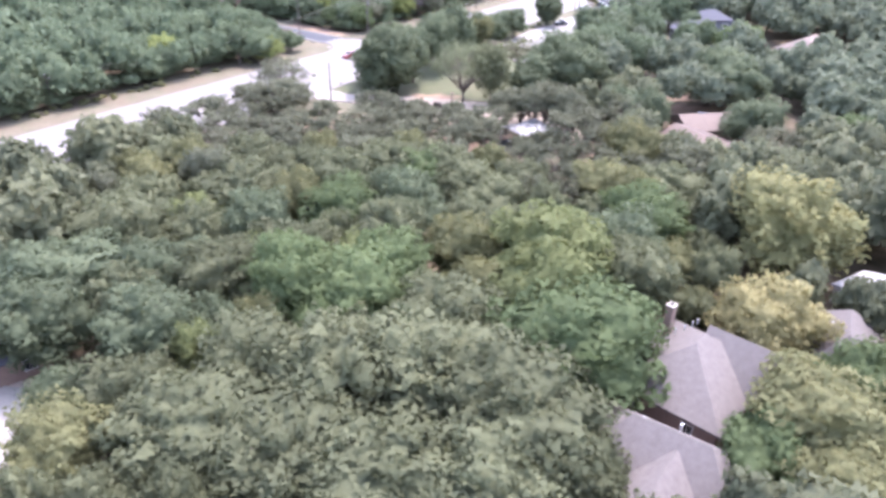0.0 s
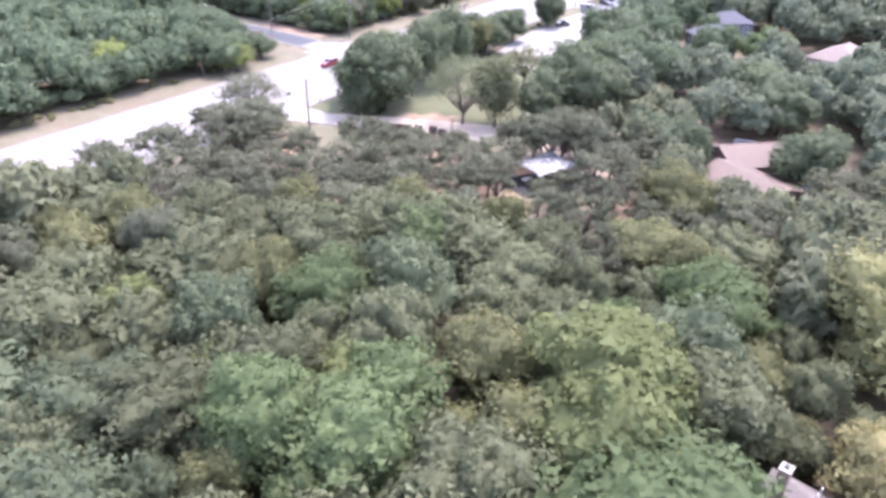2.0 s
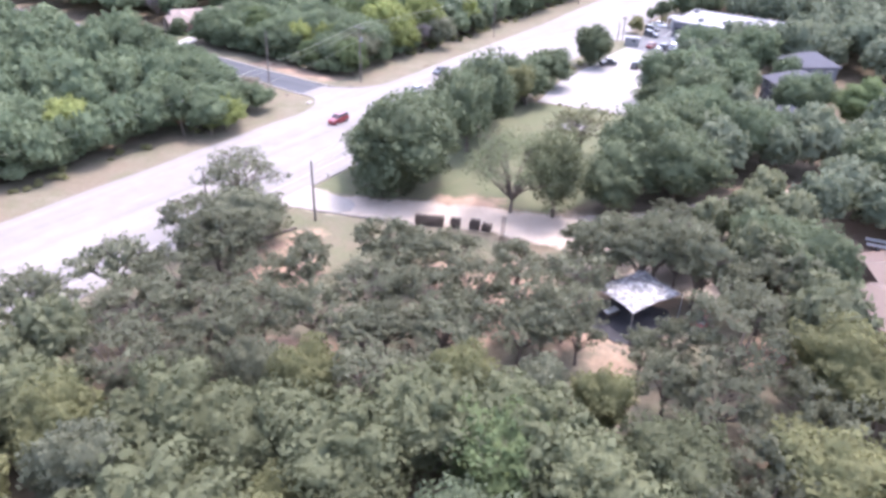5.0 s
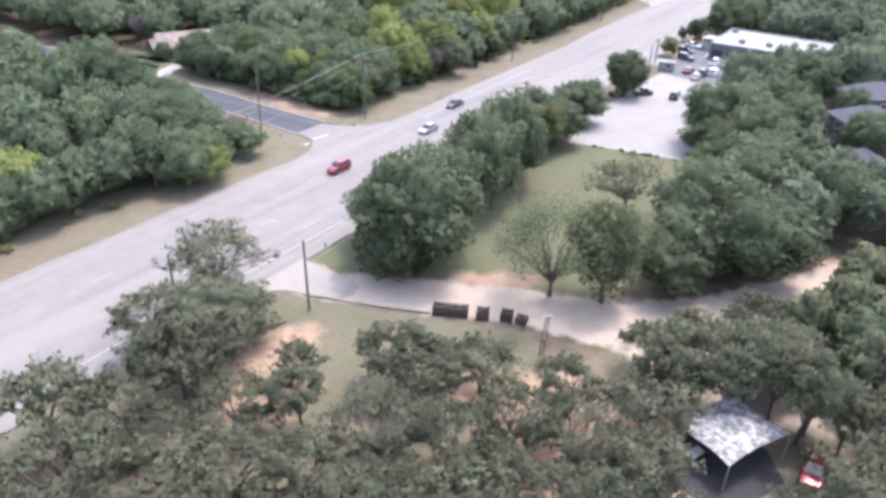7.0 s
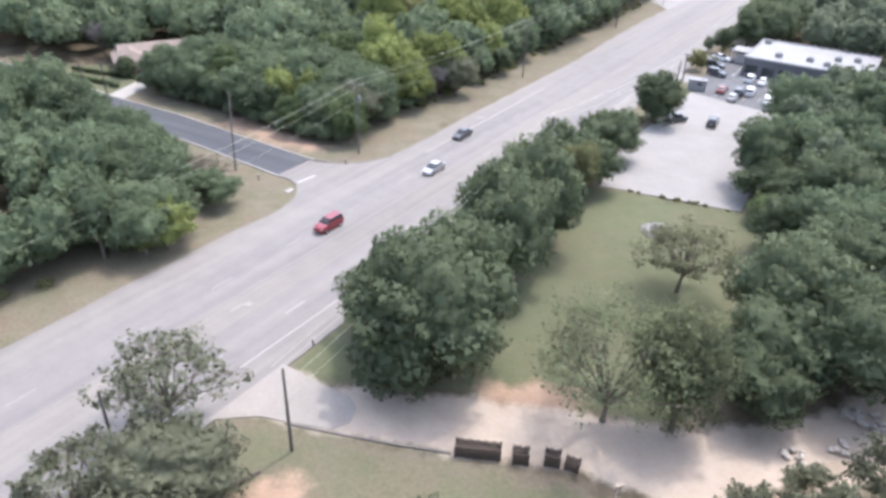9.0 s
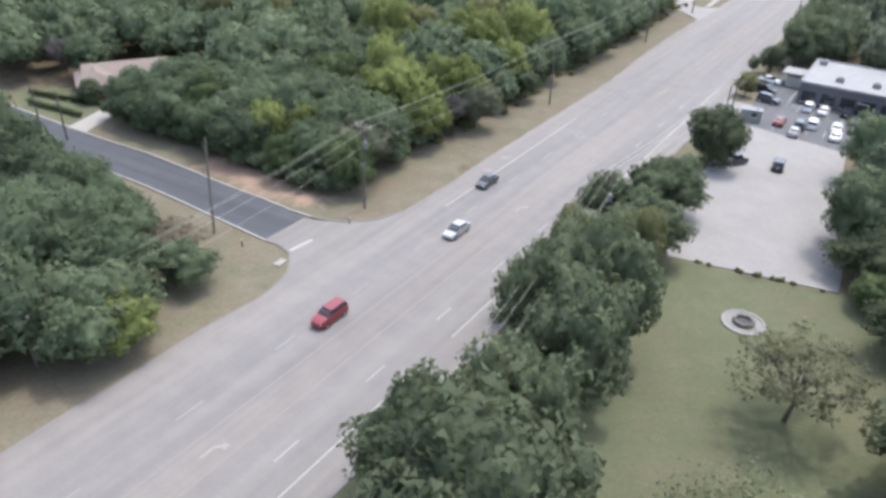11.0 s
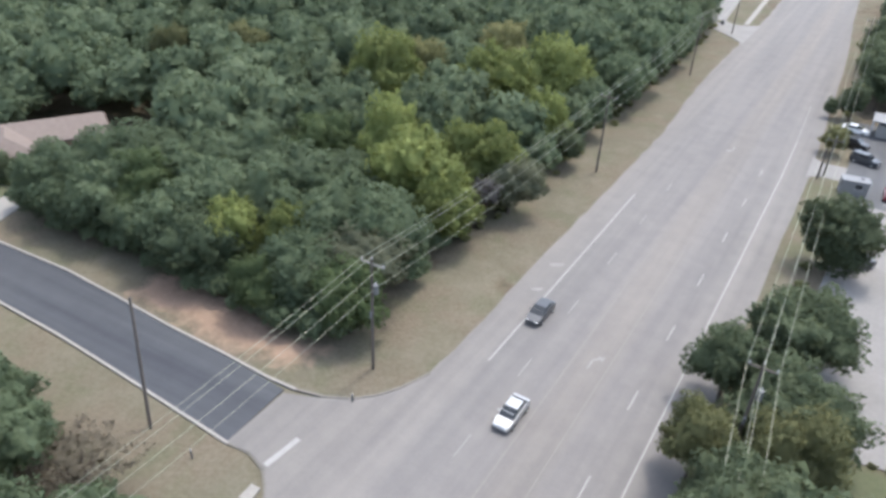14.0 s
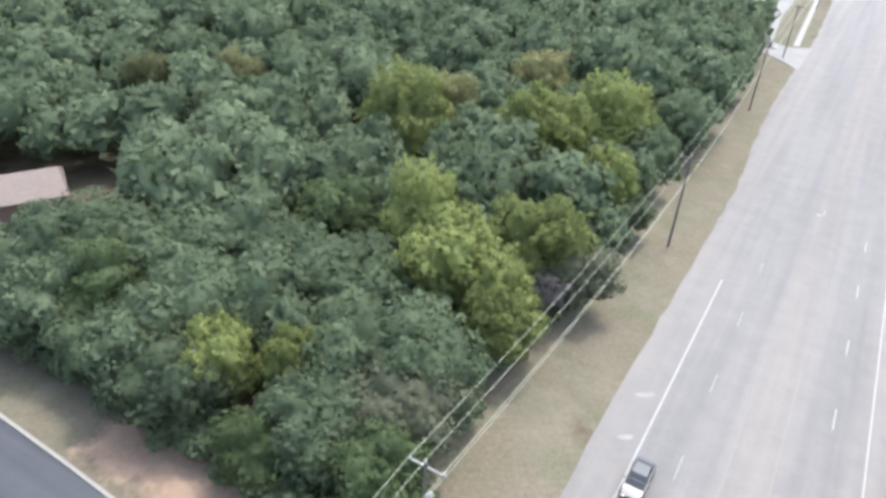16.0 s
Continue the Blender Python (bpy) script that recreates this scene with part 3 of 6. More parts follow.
class Dome:
    """A crown's outline: a lumpy dome about z = mid, with puffs of leaf between creases."""

    def __init__(self, rs, up=0.94, down=0.78, lobes=0.22, puffs=0.22, tufts=0.10, mid=1.1):
        self.up, self.down, self.mid = up, down, mid
        self.size = (lobes, puffs, tufts)
        self.fields = (waves(rs, 1.7), waves(rs, 3.4), waves(rs, 7.5))
        self.gaps = waves(rs, 4.6)
        self.wide = rs.uniform(0.92, 1.08, 2)

    def reach(self, d):
        f, g, h = (w(d) for w in self.fields)
        a, b, c = self.size
        return 0.82 + a * np.clip(f, -1.6, 1.4) * 0.6 + b * (np.minimum(np.abs(g), 1.5) - 0.62) + c * (np.minimum(np.abs(h), 1.4) - 0.55)

    def points(self, d, k=1.0):
        q = d * (self.reach(d) * k)[:, None]
        q[:, 2] *= np.where(d[:, 2] > 0, self.up, self.down)
        q[:, :2] *= self.wide
        q[:, 2] += self.mid
        return q

    def normals(self, d):
        a = np.cross(d, (0.31, 0.52, 0.79))
        a /= np.linalg.norm(a, axis=1)[:, None]
        b = np.cross(d, a)
        e = 0.05

        def at(v):
            return self.points(v / np.linalg.norm(v, axis=1)[:, None])
        n = np.cross(at(d + a * e) - at(d - a * e), at(d + b * e) - at(d - b * e))
        n /= np.linalg.norm(n, axis=1)[:, None] + 1e-9
        return n * np.sign((n * d).sum(1))[:, None]


def ways(rs, count, low):
    """Random directions from straight up to a little below the level of the crown's middle."""
    z = rs.uniform(low, 1.0, count)
    w = rs.uniform(0, 6.283, count)
    r = np.sqrt(1 - z * z)
    return np.stack([r * np.cos(w), r * np.sin(w), z], -1)


def sprays(rs, c, n, size, loose, droop=0.0):
    """Pointed leaf sprays at the places c, each a bent triangle that faces about along n."""
    m = len(c)
    nrm = n + rs.normal(size=(m, 3)) * loose
    nrm /= np.linalg.norm(nrm, axis=1)[:, None]
    a = np.cross(nrm, rs.normal(size=(m, 3)) + np.array((0, 0, droop)))
    a /= np.linalg.norm(a, axis=1)[:, None]
    b = np.cross(nrm, a)
    s = size * np.exp(rs.normal(size=(m, 1)) * 0.35)
    k = rs.uniform(-0.5, 0.5, (m, 1))
    v = np.stack([c - a * s - b * s * 0.45, c + a * s - b * s * 0.35 - nrm * s * 0.3, c + a * s * k + b * s], 1).reshape(-1, 3)
    return v, np.arange(m * 3).reshape(-1, 3), np.repeat(n * 0.74 + nrm * 0.26, 3, 0)


def leafage(rs, dome, count, size, low=-0.75, thick=0.22, open_=None, loose=0.5):
    """The leaves of a crown: sprays in a layer under the outline, in which open_ leaves gaps."""
    d = ways(rs, count, low)
    if open_ is not None:
        d = d[dome.gaps(d) > open_]
    d += rs.normal(size=d.shape) * 0.02
    d /= np.linalg.norm(d, axis=1)[:, None]
    depth = 1.04 - thick * rs.uniform(0, 1, len(d)) ** 1.6
    return sprays(rs, dome.points(d) * 1.0 + (dome.points(d, 0.5) - dome.points(d)) * 2 * (1 - depth)[:, None], dome.normals(d), size, loose)


def inner(dome, k, level, low=-0.8):
    """The leafy inner mass under the sprays."""
    v, f = ico_arrays(level)
    f = f[(v[f][:, :, 2].mean(1) > low)]
    return dome.points(v, k), f, dome.normals(v)


def tufts(rs, ends, count, spread, size, flat=0.6):
    """Loose leaf tufts round the ends of bare limbs."""
    c = np.repeat(ends, count, 0)
    d = rs.normal(size=c.shape)
    d /= np.linalg.norm(d, axis=1)[:, None]
    out = c - (0, 0, 0.8)
    out /= np.linalg.norm(out, axis=1)[:, None]
    return sprays(rs, c + d * spread * rs.uniform(0, 1, (len(c), 1)) ** 0.6 * (1, 1, flat), d * 0.5 + out * 0.5 + (0, 0, 0.25), size, 0.7)


def cards(rs, cl, per, size, fill):
    """Leaf sprays over small clumps (x, y, z, radius), facing mostly outward."""
    c = np.repeat(cl[:, :3], per, 0)
    d = rs.normal(size=c.shape)
    d[:, 2] = d[:, 2] * 0.9 + 0.25
    d /= np.linalg.norm(d, axis=1)[:, None]
    r = np.repeat(cl[:, 3:4], per, 0)
    return sprays(rs, c + d * r * rs.uniform(fill, 1.15, (len(c), 1)) * (1, 1, 0.85), d, size, 0.55)


def cores(rs, cl, k):
    """Rough inner masses of small clumps."""
    V, F, W = [], [], []
    for i, (cx, cy, cz, r) in enumerate(cl[:, :4]):
        V.append(ROUGH_V * (1 + rs.uniform(-0.18, 0.18, (len(ROUGH_V), 1))) * r * k * (1, 1, 0.85) + (cx, cy, cz))
        F.append(ROUGH_F + i * len(ROUGH_V))
        W.append(ROUGH_V)
    return np.concatenate(V), np.concatenate(F), np.concatenate(W)


def mesh_of(name, parts_, material):
    verts, faces, normals, base = [], [], [], 0
    for v, f, w in parts_:
        verts.append(v)
        faces += (f + base).tolist()
        normals.append(w)
        base += len(v)
    me = bpy.data.meshes.new(name)
    me.from_pydata(np.concatenate(verts).tolist(), [], faces)
    me.materials.append(material)
    soften(me, np.concatenate(normals))
    return me


def soften(me, w):
    """Leaf sprays shade as parts of their clump."""
    me.polygons.foreach_set("use_smooth", [True] * len(me.polygons))
    w = w / np.linalg.norm(w, axis=1)[:, None]
    me.normals_split_custom_set_from_vertices(w.tolist())


def trunk_mesh(rs, cl, limbs, thick=0.055, split=0.45, bend=0.06):
    """A tapered, slightly bent trunk with limbs that reach into the leaf masses."""
    V, F = [], []

    def put(path, radii, sides):
        v, f = tube_arrays(path, radii, sides)
        b = len(V)
        V.extend(v)
        F.extend([tuple(i + b for i in q) for q in f])
    lean = rs.uniform(-0.07, 0.07, 2)
    fork = Vector((lean[0], lean[1], split + 0.15))
    put([(0, 0, -0.06), (0, 0, 0.05), (lean[0] * 0.4, lean[1] * 0.4, split * 0.6), tuple(fork)], [thick * 1.7, thick * 1.15, thick * 0.9, thick * 0.75], 7)
    for i in rs.permutation(len(cl))[:limbs]:
        end = Vector(cl[i][:3])
        start = Vector((lean[0] * 0.6, lean[1] * 0.6, split * rs.uniform(0.75, 1.1)))
        mid = start.lerp(end, 0.45) + Vector((rs.uniform(-bend, bend), rs.uniform(-bend, bend), 0.07))
        turn = start.lerp(end, 0.75) + Vector((rs.uniform(-bend, bend), rs.uniform(-bend, bend), 0.04)) * 0.7
        put([tuple(start), tuple(mid), tuple(turn), tuple(end)], [thick * 0.55, thick * 0.36, thick * 0.22, thick * 0.1], 5)
        for _ in range(2):
            tip = end + Vector(rs.normal(size=3) * 0.10)
            put([tuple(mid.lerp(end, 0.4)), tuple(tip)], [thick * 0.25, thick * 0.07], 4)
    me = bpy.data.meshes.new("trunk")
    me.from_pydata(V, [], F)
    me.materials.append(BARK)
    return me


LABEL = {
    "deep": "tall deep green oak leafed down to the ground", "lime": "bright yellow-green tree among dark oaks",
    "oak": "spreading grey-green live oak with a dense lumpy crown", "dark": "dense dark green oak with a rounded crown",
    "green": "broad fresh green tree with a full crown", "yel": "yellow-green leafy tree with a soft rounded crown",
    "yelgreen": "tall pale yellow-green tree with feathery sprays", "olive": "small olive-green tree with a soft crown",
    "ochre": "ochre-brown leafed tree beside the shingled house", "grey": "thin grey-green oak with sparse leaves",
    "lacy": "open-crowned oak whose dark limbs show through the leaves",
    "open": "small umbrella-shaped tree alone on the lawn", "feather": "feathery light green tree with thin bare limbs",
    "featherdark": "soft dark green tree casting a shadow on the drive",
    "bush": "dense round dark green tree leafed to the ground", "brown": "half-dead brown tree with thin bare twigs", "bare": "bare grey tree of thin dry twigs",
    "thin": "open grey-green live oak on bare soil with visible limbs"}
SHAPES = {}
TINT = {"bush": "dark", "brown": "brown", "bare": "twig", "thin": "grey", "lacy": "grey", "open": "lone", "feather": "feather", "featherdark": "oak"}


def shapes(kind, variant):
    """Crown and trunk meshes of one kind of tree, built once for each variant."""
    if (kind, variant) not in SHAPES:
        rs = np.random.RandomState(hash_of(kind) + 17 * variant)
        leafy = LEAF[TINT.get(kind, kind)]
        if kind in ("lacy", "open", "brown", "bare"):
            dome = Dome(rs, 0.62, 0.34, 0.22, 0.22, 0.10) if kind != "open" else Dome(rs, 0.78, 0.26, 0.18, 0.22, 0.10)
            ends = dome.points(ways(rs, 210, -0.5), 1.08)
            ends += (np.array((0, 0, 1.0)) - ends) * rs.uniform(0.06, 0.45, (len(ends), 1))
            crown = mesh_of("crown", [tufts(rs, ends, 17, 0.14, 0.025)], leafy)
            tr = trunk_mesh(rs, ends, 30, 0.034, 0.5, 0.16)
        elif kind == "feather":
            dome = Dome(rs, 0.66, 0.46, 0.16, 0.16, 0.06)
            ends = dome.points(ways(rs, 230, -0.5), 1.1)
            ends += (np.array((0, 0, 0.9)) - ends) * rs.uniform(0.0, 0.42, (len(ends), 1))
            crown = mesh_of("crown", [tufts(rs, ends, 40, 0.22, 0.014, 0.7)], leafy)
            tr = trunk_mesh(rs, ends, 30, 0.028, 0.3)
        elif kind == "featherdark":
            dome = Dome(rs, 0.84, 1.0, 0.18, 0.16, 0.08)
            crown = mesh_of("crown", [leafage(rs, dome, 5200, 0.030, -0.97, 0.4), tufts(rs, dome.points(ways(rs, 110, -0.6)), 14, 0.14, 0.02), inner(dome, 0.70, 2, -0.97)], leafy)
            tr = trunk_mesh(rs, dome.points(ways(rs, 8, -0.2), 0.7), 6)
        elif kind == "thin":
            dome = Dome(rs, 0.62, 0.34, 0.22, 0.26, 0.12)
            ends = dome.points(ways(rs, 40, -0.3), 0.8)
            crown = mesh_of("crown", [leafage(rs, dome, 6200, 0.034, -0.4, 0.40, 0.05, 0.7), tufts(rs, ends, 24, 0.15, 0.032)], leafy)
            tr = trunk_mesh(rs, ends, 14, 0.05, 0.5, 0.12)
        elif kind == "bush":
            dome = Dome(rs, 0.82, 1.0, 0.20, 0.20, 0.10)
            crown = mesh_of("crown", [leafage(rs, dome, 6500, 0.038, -0.97), inner(dome, 0.86, 2, -0.97)], leafy)
            tr = trunk_mesh(rs, dome.points(ways(rs, 8, -0.2), 0.7), 6)
        else:
            dome = Dome(rs)
            crown = mesh_of("crown", [leafage(rs, dome, 6000, 0.036, thick=0.27, loose=0.45), inner(dome, 0.85, 2)], leafy)
            tr = trunk_mesh(rs, dome.points(ways(rs, 8, -0.2), 0.7), 6)
        SHAPES[kind, variant] = (crown, tr)
    return SHAPES[kind, variant]


def hash_of(text):
    return sum(ord(c) * (i + 3) for i, c in enumerate(text)) % 5000


def tree(x, y, r, z, kind, rs, group):
    crown, tr = shapes(kind, rs.randint(0, 4) if kind in ("oak", "deep", "dark", "green", "thin") else rs.randint(0, 2))
    m = pose(x, y, -0.05, 0, 0, rs.uniform(0, 360)) @ Matrix.Diagonal((r, r, max(z - 0.4, 2.2) / 1.1, 1))
    top = thing("tree", m, LABEL[kind], "tree", group)
    for nm, me in (("trunk", tr), ("crown", crown)):
        ob = new(nm, me)
        ob.parent = top
    return top


PLACED = []


def grow(rows, kinds, group, rs=random.Random(3)):
    rnd = np.random.RandomState(rs.randint(0, 9999))
    for row in rows:
        x, y, r, z = row[:4]
        k = row[4] if len(row) > 4 else kinds
        tree(x, y, r, z, k, rnd, group)
        PLACED.append((x, y, r))


grow([(6.2, 37.3, 6.7, 6.0), (12.2, 38.6, 4.4, 5.0), (-2.6, 38.9, 7.3, 6.0), (-11.7, 39.9, 7.3, 6.0), (-21.6, 42.2, 7.3, 6.0), (6.7, 45.0, 7.9, 6.5), (-0.8, 50.2, 7.3, 6.5), (-8.7, 50.8, 7.3, 6.5), (-16.8, 51.3, 6.1, 6.0), (-24.0, 67.4, 6.1, 6.0), (-16.7, 73.3, 5.5, 6.0), (-40.8, 79.1, 6.7, 6.0), (-30.7, 79.0, 4.6, 5.5), (8.0, 89.4, 4.9, 5.0), (-28.5, 90.9, 7.3, 6.0), (4.4, 95.1, 5.5, 5.0)],
     "oak", "trees of the oak wood")
grow([(-14.6, 98.7, 6.1, 6.0), (0.7, 100.5, 6.1, 6.0), (-29.6, 101.2, 6.1, 6.0), (-7.1, 101.3, 6.1, 6.0), (-21.6, 101.6, 5.5, 5.0), (-43.6, 104.2, 5.5, 5.0)],
     "oak", "trees of the oak wood")
grow([(-36.9, 109.4, 5.1, 5.0)],
     "thin", "trees of the oak wood")
grow([(28.6, 42.2, 4.9, 4.6), (39.4, 49.2, 4.9, 6.0), (13.9, 56.2, 8.6, 6.4), (-8.5, 63.6, 6.1, 6.0), (-5.6, 68.9, 6.1, 6.0), (27.3, 82.6, 6.7, 6.0), (-13.2, 84.3, 6.1, 6.0), (-2.2, 98.3, 4.9, 5.0)],
     "green", "trees of the oak wood")
grow([(-30.3, 41.2, 4.9, 5.0), (29.7, 66.4, 3.0, 3.0), (6.2, 67.2, 4.9, 5.0), (28.9, 73.5, 4.3, 4.0), (2.7, 73.5, 4.9, 6.0), (2.6, 76.8, 4.3, 5.0), (23.8, 95.9, 5.5, 5.0), (32.0, 107.6, 5.5, 6.0)],
     "olive", "trees of the oak wood")
grow([(-22.8, 53.8, 3.0, 5.0), (12.8, 68.0, 8.5, 8.0), (-10.3, 71.4, 4.3, 5.0), (-20.8, 72.9, 3.7, 5.0), (-33.0, 83.5, 3.7, 5.0)],
     "yel", "trees of the oak wood")
grow([(35.5, 59.9, 5.5, 6.0)],
     "ochre", "trees of the oak wood")
grow([(43.8, 76.8, 8.5, 8.0)],
     "yelgreen", "trees of the oak wood")
grow([(-3.7, 86.6, 5.1, 6.0), (-4.2, 89.0, 5.1, 6.0)],
     "dark", "trees of the oak wood")
grow([(-29.0, 114.0, 4.6, 5.0), (-14.9, 114.2, 4.6, 5.0), (-6.5, 115.5, 4.6, 5.0), (1.5, 115.7, 4.1, 5.0), (-12.5, 116.3, 4.6, 5.0), (-31.1, 117.4, 5.2, 5.0), (-4.6, 117.6, 4.1, 5.0), (-49.6, 118.3, 5.2, 6.0), (-38.5, 118.6, 5.2, 5.0), (-25.9, 118.7, 4.6, 5.0), (-20.2, 118.8, 4.1, 5.0), (2.3, 121.9, 4.1, 5.0), (-7.7, 122.5, 4.1, 5.0), (-14.3, 123.2, 4.6, 5.0), (-2.8, 125.2, 4.1, 5.0), (-43.6, 125.5, 5.2, 6.0), (-36.5, 126.0, 5.2, 5.0), (9.0, 126.8, 4.6, 5.0), (-27.5, 127.4, 4.6, 4.0)],
     "thin", "trees of the oak wood")
grow([(-22.0, 127.9, 3.1, 5.0), (2.9, 129.8, 4.2, 4.6), (-11.1, 131.4, 4.6, 5.0), (-33.9, 132.2, 5.2, 6.0), (-5.1, 133.3, 4.6, 4.0), (-23.2, 133.4, 3.1, 4.0), (-13.3, 133.7, 4.6, 5.0), (-32.2, 135.4, 5.2, 5.0), (-39.6, 139.6, 4.6, 5.0)],
     "thin", "trees of the oak wood")
grow([(56.9, 122.1, 6.2, 6.0), (38.0, 125.8, 4.5, 6.0), (38.8, 134.0, 5.2, 4.8), (34.3, 135.3, 5.2, 4.8), (63.2, 146.6, 6.7, 7.0), (29.8, 155.0, 6.7, 7.0), (60.8, 156.1, 6.7, 7.0)],
     "dark", "trees of the east wood")
grow([(27.8, 118.4, 3.8, 4.6), (26.6, 125.0, 4.2, 5.2), (34.0, 125.4, 5.0, 6.0), (15.2, 131.9, 5.7, 6.0), (24.6, 139.4, 4.2, 4.8), (12.6, 136.6, 3.6, 4.4), (17.6, 137.8, 3.6, 4.4)],
     "thin", "trees of the east wood")
grow([(26.7, 162.6, 6.2, 7.6), (38.6, 196.6, 4.4, 4.6)],
     "dark", "trees of the east wood")
grow([(44.8, 169.2, 6.7, 7.0), (39.9, 176.0, 6.7, 7.0), (55.6, 200.5, 5.2, 6.4), (41.4, 202.6, 5.6, 6.4), (46.7, 204.2, 6.7, 7.0), (56.6, 209.6, 5.8, 6.6), (56.1, 223.5, 5.6, 7.0), (69.0, 224.1, 6.7, 7.0)],
     "deep", "trees of the east wood")
grow([(65.4, 194.4, 4.0, 5.4), (71.0, 195.4, 4.0, 5.6), (70.8, 209.0, 3.6, 5.6)], "deep", "trees of the east wood")
grow([(24.8, 127.6, 3.6, 5.4)], "thin", "trees of the east wood")
grow([(71.9, 116.5, 5.0, 5.0), (77.1, 188.3, 5.6, 6.0)],
     "green", "trees of the east wood")
grow([(19.3, 151.8, 4.5, 5.0), (23.8, 157.4, 6.2, 6.0), (31.8, 158.4, 5.6, 6.0), (35.2, 168.8, 6.7, 7.0), (35.3, 181.8, 4.5, 5.0), (43.9, 188.0, 6.7, 7.0)],
     "dark", "trees of the east wood")
grow([(10.4, 149.6, 5.0, 8.6)],
     "featherdark", "trees of the east wood")
grow([(4.3, 150.8, 8.6, 9.0)],
     "feather", "trees of the east wood")
grow([(18.2, 172.4, 6.4, 6.3)],
     "open", "trees of the east wood")
grow([(-32.6, 141.4, 5.0, 4.4)],
     "grey", "trees along the road and lawn")
grow([(-35.4, 149.8, 6.6, 6.8)],
     "lacy", "trees along the road and lawn")
grow([(-16.4, 164.6, 4.8, 7.0), (-7.4, 165.6, 5.2, 8.2), (-1.2, 174.4, 5.6, 8.2), (1.5, 181.0, 6.0, 8.8), (-3.5, 182.0, 4.6, 7.2), (1.2, 187.2, 6.0, 7.4), (-3.4, 187.6, 3.2, 5.0), (4.6, 193.4, 4.4, 5.4), (12.4, 200.6, 5.0, 5.0), (12.2, 203.4, 4.8, 5.0), (9.6, 208.6, 3.6, 5.0), (20.0, 212.4, 4.2, 5.0), (16.7, 213.2, 4.3, 5.0), (19.3, 214.5, 4.2, 5.0), (64.4, 281.0, 3.0, 4.2), (61.3, 282.4, 1.3, 2.6)],
     "dark", "trees along the road and lawn")
grow([(52.6, 266.0, 2.2, 3.0)], "yelgreen", "trees along the road and lawn")
grow([(37.0, 189.6, 3.2, 2.8)], "green", "trees along the road and lawn")
grow([(-13.0, 158.0, 7.9, 8.6), (32.2, 231.0, 4.9, 6.2)], "bush", "trees along the road and lawn")
grow([(72.6, 286.4, 4.6, 6.0), (77.4, 294.0, 5.2, 6.6), (81.0, 287.0, 6.0, 7.0), (83.0, 301.8, 5.2, 6.4), (88.4, 309.0, 5.4, 6.6), (93.8, 317.0, 5.4, 6.6), (86.4, 295.0, 6.0, 7.2)],
     "dark", "trees beyond the shop")
grow([(3.2, 199.6, 3.4, 4.8), (9.8, 197.2, 4.2, 5.4)],
     "olive", "trees along the road and lawn")
grow([(-76.2, 170.1, 5.6, 6.0), (-47.8, 180.6, 4.5, 5.0), (-48.1, 185.2, 5.6, 5.0), (-48.4, 190.8, 5.6, 6.0), (-42.4, 194.4, 3.6, 3.4), (-54.6, 197.1, 5.6, 6.0)],
     "deep", "trees of the roadside wood")
grow([(-68.3, 171.1, 5.6, 6.0), (-45.3, 182.0, 3.9, 4.0)],
     "lime", "trees of the roadside wood")
grow([(-51.8, 201.4, 4.4, 4.6), (-55.0, 205.6, 4.2, 4.6), (-60.0, 209.6, 4.6, 5.2), (-66.0, 214.0, 5.0, 5.8), (-72.0, 218.6, 5.4, 6.6), (-79.0, 223.6, 5.4, 7.2)],
     "deep", "trees of the roadside wood")
grow([(-45.2, 200.0, 4.6, 3.8)],
     "brown", "trees of the roadside wood")
grow([(-32.1, 229.8, 3.7, 6.0), (-39.2, 230.8, 4.0, 6.0), (-14.9, 236.3, 4.4, 5.0), (-15.3, 238.9, 5.0, 7.0), (-18.8, 243.2, 6.1, 8.0), (-9.4, 246.6, 5.5, 8.0), (-21.1, 251.0, 4.4, 8.0), (2.2, 262.3, 4.4, 7.2), (-4.2, 271.4, 7.0, 9.6), (-22.1, 278.6, 6.2, 8.8), (7.5, 278.6, 6.2, 8.4)],
     "lime", "trees of the north wood")
grow([(-31.0, 222.8, 4.0, 4.4), (-31.1, 225.1, 5.0, 5.0), (-42.0, 228.6, 4.8, 5.0), (-27.3, 229.8, 5.5, 6.0), (-23.1, 229.8, 5.5, 6.0), (-45.6, 232.8, 5.2, 6.0), (-42.1, 237.5, 5.5, 6.0), (-55.0, 239.8, 5.2, 6.0), (-28.0, 239.3, 5.5, 6.0), (-37.4, 239.3, 5.5, 6.0), (-33.1, 243.1, 6.6, 6.0), (-46.6, 245.9, 6.6, 6.0), (-59.5, 246.5, 5.6, 6.0), (-53.7, 247.9, 6.6, 6.0), (-41.0, 251.6, 6.6, 6.0), (11.6, 272.9, 4.4, 6.0), (19.5, 283.6, 4.4, 6.0)],
     "deep", "trees of the north wood")
grow([(-25.0, 225.6, 5.5, 5.0), (-5.4, 244.8, 4.4, 5.0)],
     "grey", "trees of the north wood")
grow([(-51.5, 241.0, 5.5, 6.0), (-30.4, 254.3, 5.5, 6.0)],
     "green", "trees of the north wood")
grow([(4.9, 260.2, 3.3, 4.0), (53.7, 337.9, 5.5, 6.0), (50.2, 342.0, 4.4, 6.0)],
     "dark", "trees of the north wood")
grow([(-16.8, 285.5, 5.5, 7.0), (0.9, 297.0, 5.5, 7.0)],
     "yelgreen", "trees of the north wood")
grow([(-9.4, 241.4, 2.8, 5.4)],
     "bare", "trees of the north wood")
grow([(-60.6, 291.6, 3.9, 7.0), (-48.2, 295.3, 5.0, 7.0)],
     "olive", "trees of the north wood")
